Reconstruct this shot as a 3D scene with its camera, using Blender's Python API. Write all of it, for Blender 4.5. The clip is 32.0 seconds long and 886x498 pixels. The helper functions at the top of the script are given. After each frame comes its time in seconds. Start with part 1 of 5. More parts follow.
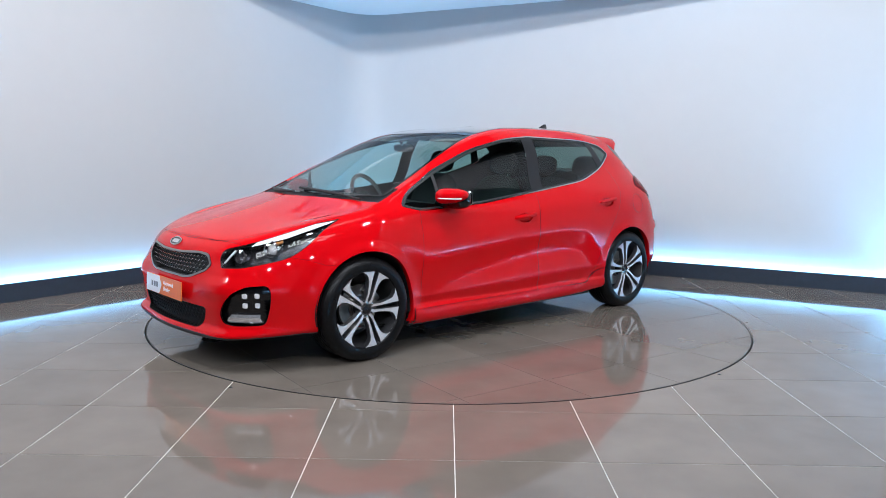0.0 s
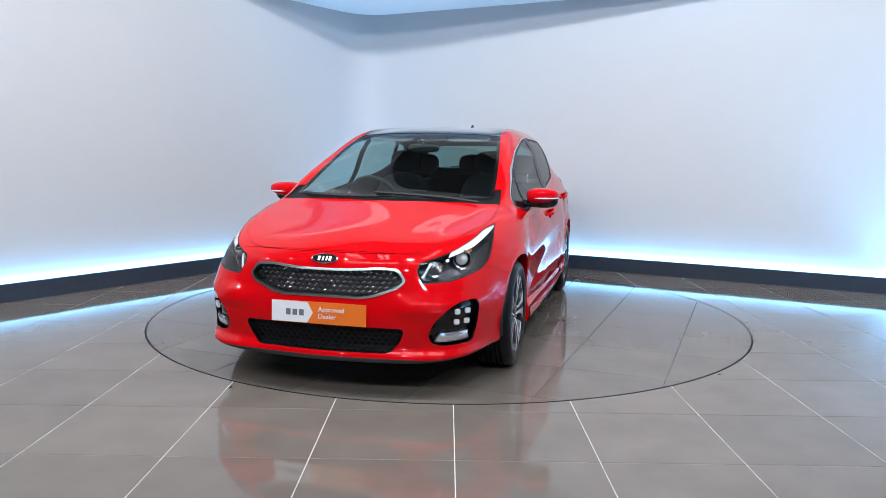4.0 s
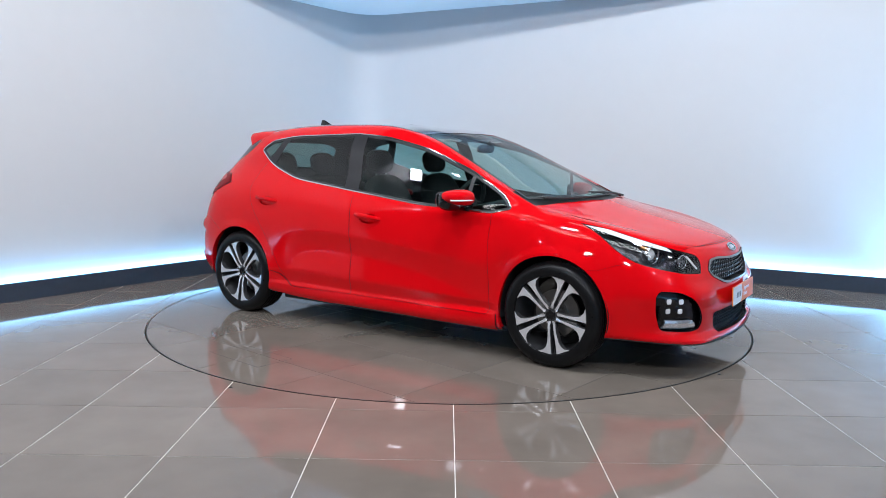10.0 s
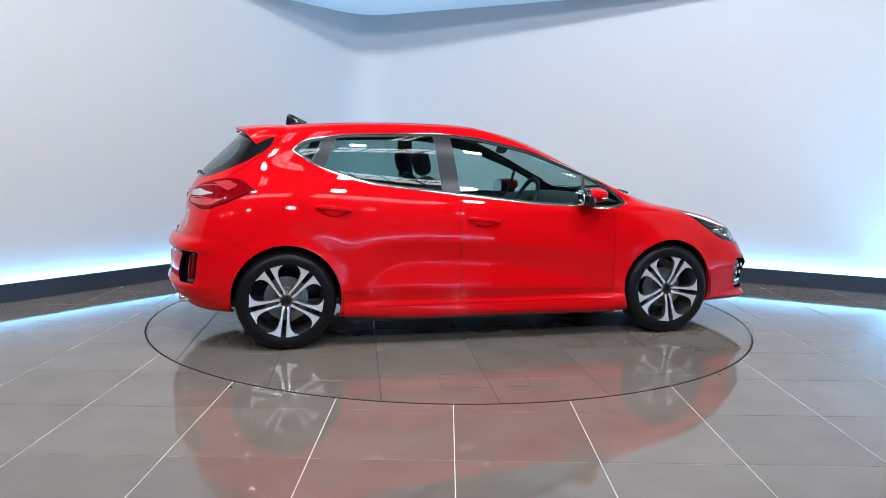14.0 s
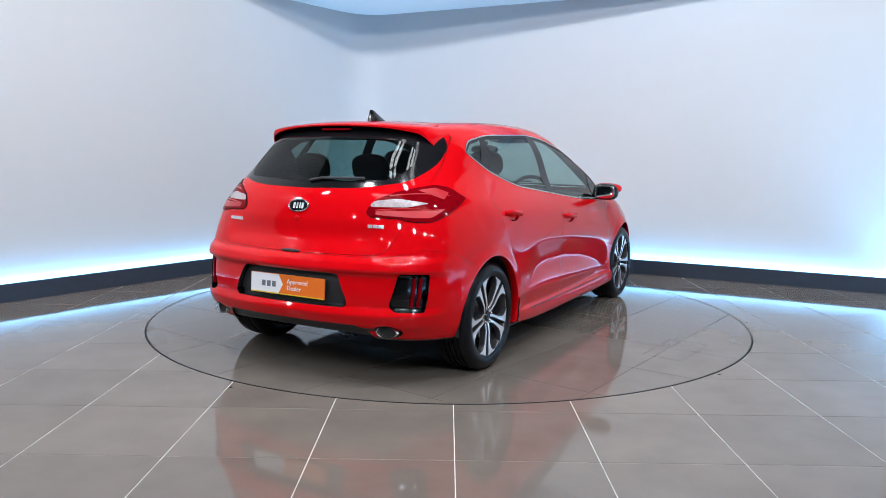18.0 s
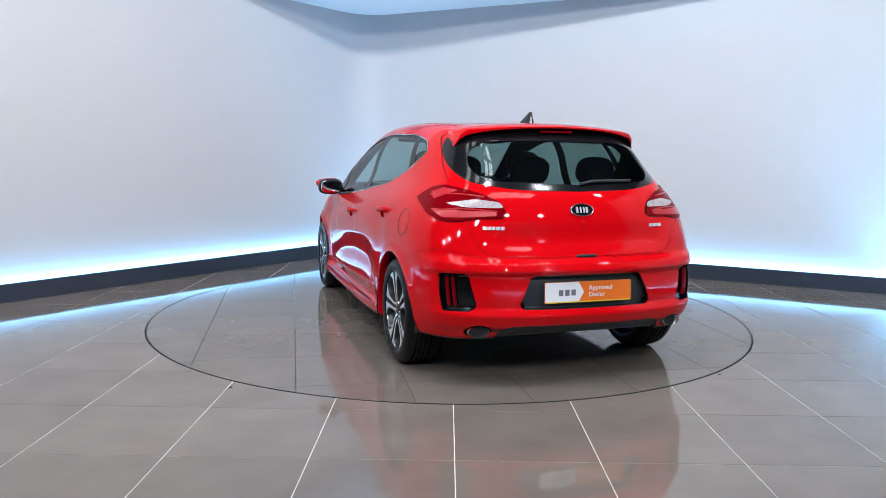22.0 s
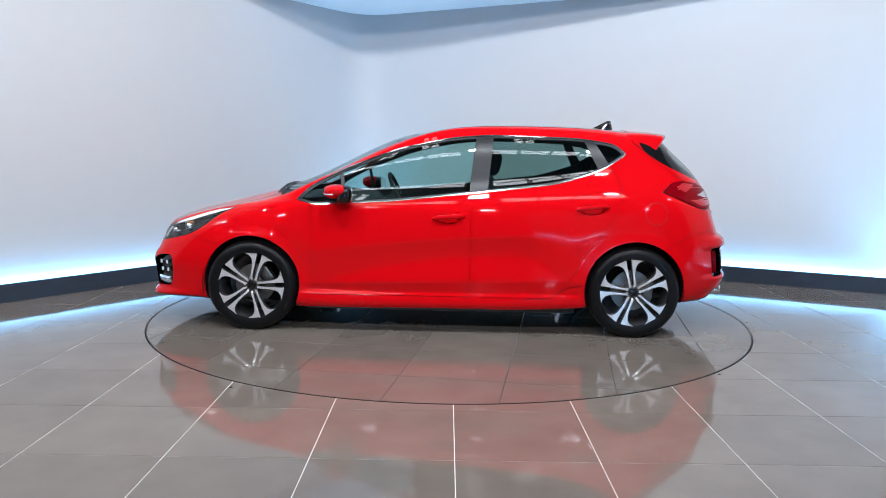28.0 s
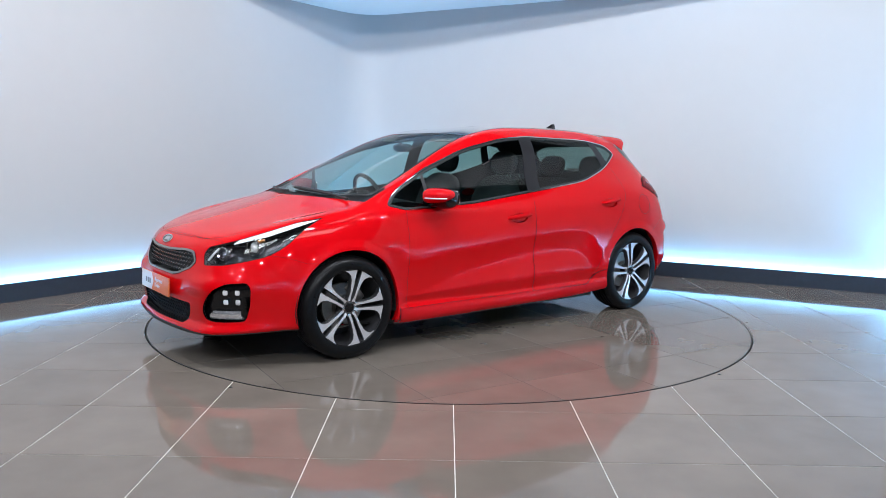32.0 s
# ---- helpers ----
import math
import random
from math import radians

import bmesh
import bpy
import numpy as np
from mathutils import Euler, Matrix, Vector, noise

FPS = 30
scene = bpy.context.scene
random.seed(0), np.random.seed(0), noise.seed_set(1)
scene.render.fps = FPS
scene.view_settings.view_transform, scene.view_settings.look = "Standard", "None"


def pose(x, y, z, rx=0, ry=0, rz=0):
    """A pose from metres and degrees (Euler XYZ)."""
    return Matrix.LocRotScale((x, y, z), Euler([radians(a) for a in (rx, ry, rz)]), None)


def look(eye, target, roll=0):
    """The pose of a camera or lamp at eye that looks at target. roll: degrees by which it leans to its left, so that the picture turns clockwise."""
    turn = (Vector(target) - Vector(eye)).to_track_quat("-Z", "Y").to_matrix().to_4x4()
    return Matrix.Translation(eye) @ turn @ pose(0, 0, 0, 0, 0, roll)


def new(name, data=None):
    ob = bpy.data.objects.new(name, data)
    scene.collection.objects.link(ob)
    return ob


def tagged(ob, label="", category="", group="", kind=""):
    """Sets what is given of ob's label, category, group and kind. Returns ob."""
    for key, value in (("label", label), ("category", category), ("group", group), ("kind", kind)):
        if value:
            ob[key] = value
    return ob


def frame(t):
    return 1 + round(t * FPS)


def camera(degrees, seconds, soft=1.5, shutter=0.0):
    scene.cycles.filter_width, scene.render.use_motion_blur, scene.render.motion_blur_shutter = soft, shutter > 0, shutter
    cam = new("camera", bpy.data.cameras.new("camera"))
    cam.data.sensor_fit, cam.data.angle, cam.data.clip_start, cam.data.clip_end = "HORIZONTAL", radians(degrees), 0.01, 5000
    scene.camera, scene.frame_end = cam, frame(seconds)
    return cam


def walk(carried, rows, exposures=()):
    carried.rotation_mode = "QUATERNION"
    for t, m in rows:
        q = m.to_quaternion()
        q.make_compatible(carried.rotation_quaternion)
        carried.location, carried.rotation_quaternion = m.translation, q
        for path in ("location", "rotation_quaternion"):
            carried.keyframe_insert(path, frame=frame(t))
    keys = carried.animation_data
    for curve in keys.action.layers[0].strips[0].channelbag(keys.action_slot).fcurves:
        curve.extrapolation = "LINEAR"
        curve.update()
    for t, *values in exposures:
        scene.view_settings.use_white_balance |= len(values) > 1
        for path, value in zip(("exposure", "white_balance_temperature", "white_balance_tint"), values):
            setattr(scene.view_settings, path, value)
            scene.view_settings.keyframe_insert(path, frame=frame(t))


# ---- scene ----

# ---- camera: it stands still ----
EYE = Vector((0.0, -5.937, 1.257))
AIM = EYE + Vector((-0.00816, 0.99192, -0.12663))
cam = camera(60.59, 32.0, soft=0.5)
walk(cam, [(0.0, look(EYE, AIM, 0.759)), (32.0, look(EYE, AIM, 0.759))])

# ---- light ----
world = bpy.data.worlds.new("hall_air")
world.use_nodes = True
world.node_tree.nodes["Background"].inputs["Color"].default_value = (0.75, 0.8, 0.9, 1)
world.node_tree.nodes["Background"].inputs["Strength"].default_value = 0.02
scene.world = world
scene.view_settings.exposure = 0.0

# plan: the two studio walls meet at CORNER; the turntable's axis is the origin
CORNER = Vector((-1.093, 3.673, 0))
LEFT_DIR = Vector((-0.5819, -0.8133, 0))
RIGHT_DIR = Vector((0.8965, -0.4431, 0))
CEIL = 2.9
DISC_R = 2.253


def area_lamp(name, m, sx, sy, watts, colour, spread=180):
    lamp = bpy.data.lights.new(name, "AREA")
    lamp.shape, lamp.size, lamp.size_y = "RECTANGLE", sx, sy
    lamp.energy, lamp.color, lamp.spread = watts, colour, radians(spread)
    ob = new(name, lamp)
    ob.matrix_world = m
    return ob


# spotlights hung in the hall, before and beside the studio corner
SPOTS = [(x, y) for y in (-2.6, -6.6) for x in (-5.4, -3.6, -1.8, 0.0, 1.8, 3.6)]
for rx, ry in SPOTS:
    area_lamp("spotlight_lamp", look((rx, ry, 3.95), (rx * 0.4, 1.8, 0.9)), 0.22, 0.22, (56 if ry > -4 else 56) * (0.55 if rx < -3 else 0.65 if rx > 3 else 1.08), (0.85, 0.905, 1.0))
# light strips behind the skirting, shining up the walls
COVE = []
# the two walls of the corner, the return of the right one and the wall that closes the studio behind the camera
for start, d, length, watts in ((CORNER, LEFT_DIR, 7.6, 46), (CORNER, RIGHT_DIR, 5.9, 41), (CORNER + RIGHT_DIR * 5.9, Vector((0.02, -0.9998, 0)), 4.2, 80), (Vector((0.9, -9.4, 0)), Vector((0.96, 0.28, 0)), 4.2, 150)):
    n = Vector((-d.y, d.x, 0)) if Vector((-d.y, d.x, 0)).dot(-start) > 0 else Vector((d.y, -d.x, 0))
    at = start + d * (length / 2 + 0.05) + n * 0.03 + Vector((0, 0, 0.133))
    m = Matrix((( d.x, n.x, 0, at.x), (d.y, n.y, 0, at.y), (0, 0, 1, at.z), (0, 0, 0, 1)))
    COVE.append((start, d, n, length))
    area_lamp("cove_light_strip", m @ pose(0, 0, 0, 180, 0, 0), length, 0.03, watts, (0.18, 0.55, 1.0))

# the strip goes on across the rounded corner
CHORD = (CORNER + LEFT_DIR * 0.45, CORNER + RIGHT_DIR * 0.42)
across, inward = (CHORD[1] - CHORD[0]).normalized(), (CHORD[0] + CHORD[1] - 2 * CORNER).normalized()
at = (CHORD[0] + CHORD[1]) / 2 + Vector((0, 0, 0.133))
m = Matrix(((across.x, inward.x, 0, at.x), (across.y, inward.y, 0, at.y), (0, 0, 1, at.z), (0, 0, 0, 1)))
area_lamp("cove_light_strip", m @ pose(0, 0, 0, 180, 0, 0), 0.60, 0.03, 9, (0.18, 0.55, 1.0))

# ---- materials ----
def nodes_of(name):
    m = bpy.data.materials.new(name)
    m.use_nodes = True
    nt = m.node_tree
    return m, nt, nt.nodes["Principled BSDF"]


def link(nt, a, b):
    nt.links.new(a, b)


def surface(name, colour, rough=0.5, metal=0.0, vary=0.08, scale=6.0, grain=0.0, grain_scale=300.0, coat=0.0, coat_rough=0.03, spec=0.5, rough_vary=0.0, coat_ior=1.5):
    """A surface whose colour wanders by vary at two scales, with fine relief."""
    m, nt, b = nodes_of(name)
    b.inputs["Roughness"].default_value, b.inputs["Metallic"].default_value = rough, metal
    b.inputs["Coat Weight"].default_value, b.inputs["Coat Roughness"].default_value = coat, coat_rough
    b.inputs["Specular IOR Level"].default_value, b.inputs["Coat IOR"].default_value = spec, coat_ior
    co = nt.nodes.new("ShaderNodeTexCoord")
    big, fine = nt.nodes.new("ShaderNodeTexNoise"), nt.nodes.new("ShaderNodeTexNoise")
    big.inputs["Scale"].default_value, fine.inputs["Scale"].default_value = scale, scale * 9
    big.inputs["Detail"].default_value = 5
    add = nt.nodes.new("ShaderNodeMath")
    add.operation = "ADD"
    for n in (big, fine):
        link(nt, co.outputs["Object"], n.inputs["Vector"])
    link(nt, big.outputs["Fac"], add.inputs[0]), link(nt, fine.outputs["Fac"], add.inputs[1])
    ramp = nt.nodes.new("ShaderNodeMapRange")
    ramp.inputs["From Min"].default_value, ramp.inputs["From Max"].default_value = 0.6, 1.4
    ramp.inputs["To Min"].default_value, ramp.inputs["To Max"].default_value = 1 - vary, 1 + vary
    link(nt, add.outputs[0], ramp.inputs["Value"])
    mul = nt.nodes.new("ShaderNodeVectorMath")
    mul.operation = "SCALE"
    mul.inputs[0].default_value = colour
    link(nt, ramp.outputs[0], mul.inputs["Scale"]), link(nt, mul.outputs[0], b.inputs["Base Color"])
    if rough_vary:
        rr = nt.nodes.new("ShaderNodeMapRange")
        rr.inputs["From Min"].default_value, rr.inputs["From Max"].default_value = 0.6, 1.4
        rr.inputs["To Min"].default_value, rr.inputs["To Max"].default_value = rough - rough_vary, rough + rough_vary
        link(nt, add.outputs[0], rr.inputs["Value"]), link(nt, rr.outputs[0], b.inputs["Roughness"])
    if grain:
        g, bump = nt.nodes.new("ShaderNodeTexNoise"), nt.nodes.new("ShaderNodeBump")
        g.inputs["Scale"].default_value = grain_scale
        bump.inputs["Strength"].default_value, bump.inputs["Distance"].default_value = grain, 0.002
        link(nt, co.outputs["Object"], g.inputs["Vector"])
        link(nt, g.outputs["Fac"], bump.inputs["Height"]), link(nt, bump.outputs[0], b.inputs["Normal"])
    return m


def tile_surface(name, colour, rough):
    """Polished porcelain: each tile a little lighter or darker, cloudy, with wiping marks in its gloss."""
    m, nt, b = nodes_of(name)
    b.inputs["Specular IOR Level"].default_value = 0.5
    info = nt.nodes.new("ShaderNodeObjectInfo")
    geo = nt.nodes.new("ShaderNodeNewGeometry")
    cloud, smear = nt.nodes.new("ShaderNodeTexNoise"), nt.nodes.new("ShaderNodeTexNoise")
    cloud.inputs["Scale"].default_value, cloud.inputs["Detail"].default_value = 3.0, 8
    smear.inputs["Scale"].default_value, smear.inputs["Detail"].default_value = 1.3, 6
    stretch = nt.nodes.new("ShaderNodeMapping")
    stretch.inputs["Scale"].default_value = (1, 4, 1)
    link(nt, geo.outputs["Position"], stretch.inputs["Vector"]), link(nt, stretch.outputs[0], smear.inputs["Vector"])
    link(nt, geo.outputs["Position"], cloud.inputs["Vector"])
    one, two = nt.nodes.new("ShaderNodeMapRange"), nt.nodes.new("ShaderNodeMapRange")
    one.inputs["To Min"].default_value, one.inputs["To Max"].default_value = 0.93, 1.07
    two.inputs["From Min"].default_value, two.inputs["From Max"].default_value = 0.3, 0.7
    two.inputs["To Min"].default_value, two.inputs["To Max"].default_value = 0.9, 1.1
    link(nt, info.outputs["Random"], one.inputs["Value"]), link(nt, cloud.outputs["Fac"], two.inputs["Value"])
    mul, vec = nt.nodes.new("ShaderNodeMath"), nt.nodes.new("ShaderNodeVectorMath")
    mul.operation, vec.operation = "MULTIPLY", "SCALE"
    vec.inputs[0].default_value = colour
    link(nt, one.outputs[0], mul.inputs[0]), link(nt, two.outputs[0], mul.inputs[1])
    link(nt, mul.outputs[0], vec.inputs["Scale"]), link(nt, vec.outputs[0], b.inputs["Base Color"])
    r = nt.nodes.new("ShaderNodeMapRange")
    r.inputs["From Min"].default_value, r.inputs["From Max"].default_value = 0.3, 0.7
    r.inputs["To Min"].default_value, r.inputs["To Max"].default_value = rough * 0.75, rough * 1.35
    link(nt, smear.outputs["Fac"], r.inputs["Value"]), link(nt, r.outputs[0], b.inputs["Roughness"])
    return m


def glass(name, tint, rough=0.0):
    """Thin pane: tinted see-through with a mirror gloss that grows towards grazing."""
    m, nt, b = nodes_of(name)
    nt.nodes.remove(b)
    out = nt.nodes["Material Output"]
    clear, gloss, mix = nt.nodes.new("ShaderNodeBsdfTransparent"), nt.nodes.new("ShaderNodeBsdfGlossy"), nt.nodes.new("ShaderNodeMixShader")
    clear.inputs["Color"].default_value = (*tint, 1)
    gloss.inputs["Roughness"].default_value = rough
    facing, power, scale = nt.nodes.new("ShaderNodeLayerWeight"), nt.nodes.new("ShaderNodeMath"), nt.nodes.new("ShaderNodeMath")
    facing.inputs["Blend"].default_value = 0.5
    power.operation, power.inputs[1].default_value = "POWER", 4.5
    scale.operation, scale.inputs[1].default_value, scale.inputs[2].default_value = "MULTIPLY_ADD", 0.62, 0.06
    link(nt, facing.outputs["Facing"], power.inputs[0]), link(nt, power.outputs[0], scale.inputs[0])
    link(nt, scale.outputs[0], mix.inputs["Fac"]), link(nt, clear.outputs[0], mix.inputs[1])
    link(nt, gloss.outputs[0], mix.inputs[2]), link(nt, mix.outputs[0], out.inputs["Surface"])
    return m


def glow(name, colour, strength):
    m, nt, b = nodes_of(name)
    b.inputs["Base Color"].default_value = (*colour, 1)
    b.inputs["Emission Color"].default_value = (*colour, 1)
    b.inputs["Emission Strength"].default_value = strength
    m.cycles.emission_sampling = "FRONT"
    return m


WALL = surface("wall_paint", (0.575, 0.58, 0.585), 0.6, vary=0.012, scale=0.8, grain=0.06, grain_scale=160)
CEILING = surface("ceiling_paint", (0.92, 0.92, 0.93), 0.7, vary=0.012, scale=0.8)
# dark skirting; the blue cast of the light strips is mixed into its colour
SKIRT = surface("skirting_blue_lit", (0.034, 0.046, 0.066), 0.32, vary=0.12, scale=3)
HALL = surface("hall_cladding", (0.16, 0.16, 0.165), 0.7, vary=0.1, scale=0.6)
HALL_ROOF = surface("hall_roof", (0.10, 0.10, 0.105), 0.7, vary=0.1, scale=0.6)
TILE = tile_surface("floor_tile", (0.186, 0.156, 0.132), 0.055)
DISC_TILE = tile_surface("turntable_tile", (0.164, 0.140, 0.118), 0.06)
GROUT = surface("pale_grout", (0.78, 0.75, 0.70), 0.9, vary=0.2, scale=5)
GROUT_DARK = surface("dark_grout", (0.055, 0.05, 0.045), 0.9, vary=0.2, scale=5)
STEEL = surface("turntable_rim_steel", (0.10, 0.10, 0.10), 0.45, metal=0.8, vary=0.2, scale=9)
PAINT = surface("red_car_paint", (0.57, 0.002, 0.005), 0.45, vary=0.02, scale=2, coat=1.0, coat_rough=0.003, spec=0.0, coat_ior=1.32)
BLACK_GLOSS = surface("gloss_black_plastic", (0.006, 0.006, 0.007), 0.12, vary=0.1, coat=0.2, spec=0.35)
BLACK = surface("black_plastic", (0.018, 0.018, 0.019), 0.5, vary=0.2, scale=8, grain=0.1, grain_scale=500)
COWL = surface("cowl_plastic", (0.007, 0.007, 0.008), 0.45, vary=0.2, scale=8, spec=0.2)
DARK_GREY = surface("satin_grey_plastic", (0.016, 0.016, 0.018), 0.35, vary=0.08, scale=8, spec=0.3)
RUBBER = surface("tyre_rubber", (0.006, 0.006, 0.0065), 0.34, vary=0.25, scale=10, grain=0.1, grain_scale=250, spec=0.16, rough_vary=0.08)
GRILLE_METAL = surface("dark_satin_chrome", (0.36, 0.35, 0.34), 0.3, metal=1.0, vary=0.04)
MESH_METAL = surface("grille_mesh_metal", (0.46, 0.46, 0.48), 0.18, metal=1.0, vary=0.1, scale=30)
CHROME = surface("chrome", (0.78, 0.78, 0.80), 0.08, metal=1.0, vary=0.03)
TRIM = surface("trim_chrome", (0.66, 0.66, 0.68), 0.16, metal=1.0, vary=0.04)
SATIN = surface("satin_chrome", (0.85, 0.85, 0.86), 0.2, metal=1.0, vary=0.04)
ALLOY = surface("machined_alloy", (0.80, 0.80, 0.82), 0.26, metal=0.6, vary=0.05, scale=20)
ALLOY_DARK = surface("dark_alloy_paint", (0.03, 0.03, 0.032), 0.3, vary=0.1, scale=10, coat=0.6)
BRAKE = surface("brake_disc_steel", (0.30, 0.29, 0.28), 0.4, metal=1.0, vary=0.15, scale=14)
CLOTH = surface("black_seat_cloth", (0.014, 0.014, 0.015), 0.9, vary=0.25, scale=12, grain=0.3, grain_scale=400)
CABIN = surface("cabin_plastic", (0.016, 0.016, 0.017), 0.6, vary=0.15, scale=8, grain=0.15, grain_scale=400)
LINING = surface("grey_headlining", (0.16, 0.16, 0.16), 0.9, vary=0.08, scale=6)
SCREEN_GLASS = glass("windscreen_glass", (0.66, 0.80, 0.79))
SIDE_GLASS = glass("side_glass", (0.56, 0.74, 0.71))
DOOR_GLASS = glass("rear_door_glass", (0.42, 0.57, 0.54))
REAR_GLASS = glass("rear_glass", (0.29, 0.40, 0.38))
LENS = glass("clear_lens", (0.93, 0.94, 0.95))
ROOF_GLASS = surface("black_roof_glass", (0.006, 0.007, 0.009), 0.04, vary=0.1, coat=1.0, coat_rough=0.01)
RED_LENS = surface("red_lamp_lens", (0.17, 0.001, 0.004), 0.3, vary=0.25, scale=26, coat=0.6, coat_rough=0.01, spec=0.0, coat_ior=1.22)
RED_GLOW_LENS = surface("bright_red_lens", (0.42, 0.003, 0.009), 0.35, vary=0.1, scale=30, coat=0.45, coat_rough=0.01, coat_ior=1.33)
GREY_LENS = surface("clear_grey_lens", (0.40, 0.34, 0.34), 0.2, vary=0.4, scale=45, coat=0.6)
FOG_GLASS = surface("fog_lamp_glass", (0.70, 0.71, 0.74), 0.14, metal=0.75, vary=0.35, scale=40, coat=1.0)
WHITE_LENS = surface("milky_lamp_lens", (0.72, 0.72, 0.73), 0.12, vary=0.05, scale=20, coat=1.0)
REFLECTOR = surface("lamp_reflector", (0.75, 0.75, 0.77), 0.12, metal=1.0, vary=0.05)
LAMP_GREY = surface("lamp_housing_grey", (0.13, 0.13, 0.14), 0.25, metal=0.75, vary=0.1, scale=20)
AMBER = surface("amber_bulb", (0.55, 0.20, 0.04), 0.2, vary=0.1, coat=0.5)
PLATE_WHITE = surface("plate_white", (0.78, 0.78, 0.80), 0.3, vary=0.03)
PLATE_ORANGE = surface("plate_orange", (0.80, 0.17, 0.02), 0.3, vary=0.03)
PLATE_GREY = surface("plate_grey_print", (0.16, 0.16, 0.18), 0.4, vary=0.05)
PLATE_YELLOW = surface("plate_yellow_edge", (0.75, 0.50, 0.03), 0.3, vary=0.03)
# near black, standing in for the shade inside the tail pipes
EXHAUST_IN = surface("exhaust_bore_shade", (0.006, 0.0055, 0.005), 0.8, vary=0.3)
PANEL_GLOW = glow("rooflight_glow", (0.93, 0.96, 1.0), 8.0)


# ---- mesh helpers ----
def mesh_object(name, bm, material, parent=None, label="", smooth=False):
    me = bpy.data.meshes.new(name)
    bm.to_mesh(me)
    bm.free()
    for one in material if isinstance(material, (list, tuple)) else (material,):
        me.materials.append(one)
    if smooth:
        me.polygons.foreach_set("use_smooth", [True] * len(me.polygons))
    ob = new(name, me)
    if parent is not None:
        ob.parent = parent
    if label:
        ob["label"] = label
    return ob


def part(name, bm, material, parent, label="", smooth=False):
    return mesh_object(name, bm, material, parent, label, smooth)


def box(bm, x0, x1, y0, y1, z0, z1, bevel=0.0):
    vs = [bm.verts.new((x, y, z)) for x in (x0, x1) for y in (y0, y1) for z in (z0, z1)]
    fs = [bm.faces.new([vs[i] for i in q]) for q in ((0, 1, 3, 2), (4, 6, 7, 5), (0, 4, 5, 1), (2, 3, 7, 6), (0, 2, 6, 4), (1, 5, 7, 3))]
    if bevel:
        es = {e for f in fs for e in f.edges}
        bmesh.ops.bevel(bm, geom=list(es), offset=bevel, segments=2, affect="EDGES", profile=0.5)
    return vs


def prism(bm, outline, z0, z1):
    """An upright prism over a flat outline."""
    low, high = [bm.verts.new((x, y, z0)) for x, y in outline], [bm.verts.new((x, y, z1)) for x, y in outline]
    bm.faces.new(high), bm.faces.new(low[::-1])
    for i in range(len(outline)):
        j = (i + 1) % len(outline)
        bm.faces.new((low[i], low[j], high[j], high[i]))


def lathe(bm, profile, m, steps=32, close=False):
    """Turns (radius, along) pairs round the y axis of m."""
    rings = []
    for r, a in profile:
        rings.append([bm.verts.new(m @ Vector((r * math.cos(2 * math.pi * k / steps), a, r * math.sin(2 * math.pi * k / steps)))) for k in range(steps)])
    for one, two in zip(rings, rings[1:] + (rings[:1] if close else [])):
        for k in range(steps):
            j = (k + 1) % steps
            bm.faces.new((one[k], one[j], two[j], two[k]))
    return rings


def tube(bm, points, radius, sides=8):
    """A round bar along points."""
    pts = [Vector(p) for p in points]
    rings = []
    for i, p in enumerate(pts):
        d = (pts[min(i + 1, len(pts) - 1)] - pts[max(i - 1, 0)]).normalized()
        a = d.orthogonal().normalized() if i == 0 else (last - d * last.dot(d)).normalized()
        last, b = a, d.cross(a)
        rings.append([bm.verts.new(p + radius * (a * math.cos(2 * math.pi * k / sides) + b * math.sin(2 * math.pi * k / sides))) for k in range(sides)])
    for one, two in zip(rings, rings[1:]):
        for k in range(sides):
            j = (k + 1) % sides
            bm.faces.new((one[k], one[j], two[j], two[k]))
    bm.faces.new(rings[0][::-1]), bm.faces.new(rings[-1])


def outward(bm):
    bmesh.ops.recalc_face_normals(bm, faces=bm.faces[:])
    return bm


# ---- the studio ----
def build_walls():
    for (start, d, n, length), name in zip(COVE, ("wall_left", "wall_right", "wall_return", "wall_behind")):
        a, b = start, start + d * length
        ends = [a - d * 0.0, b, b - n * 0.15, a - n * 0.15 - d * 0.15]
        bm = bmesh.new()
        prism(bm, [(p.x, p.y) for p in ends], 0.0, 5.6 if name in ("wall_left", "wall_right") else 3.7)
        tagged(mesh_object(name, outward(bm), WALL), "smooth white studio wall washed by blue light", "wall", kind="structure")
        # skirting stands off the wall, with the light strip in the slot behind it
        a2, b2 = start + n * 0.055 + d * 0.06, start + d * length + n * 0.055
        bm = bmesh.new()
        prism(bm, [(p.x, p.y) for p in (a2, b2, b2 + n * 0.018, a2 + n * 0.018 + d * 0.018)], 0.0, 0.152)
        tagged(mesh_object("baseboard", outward(bm), SKIRT), "dark skirting board in front of a light strip, with the strip's blue light in its colour", "skirting", kind="structure")


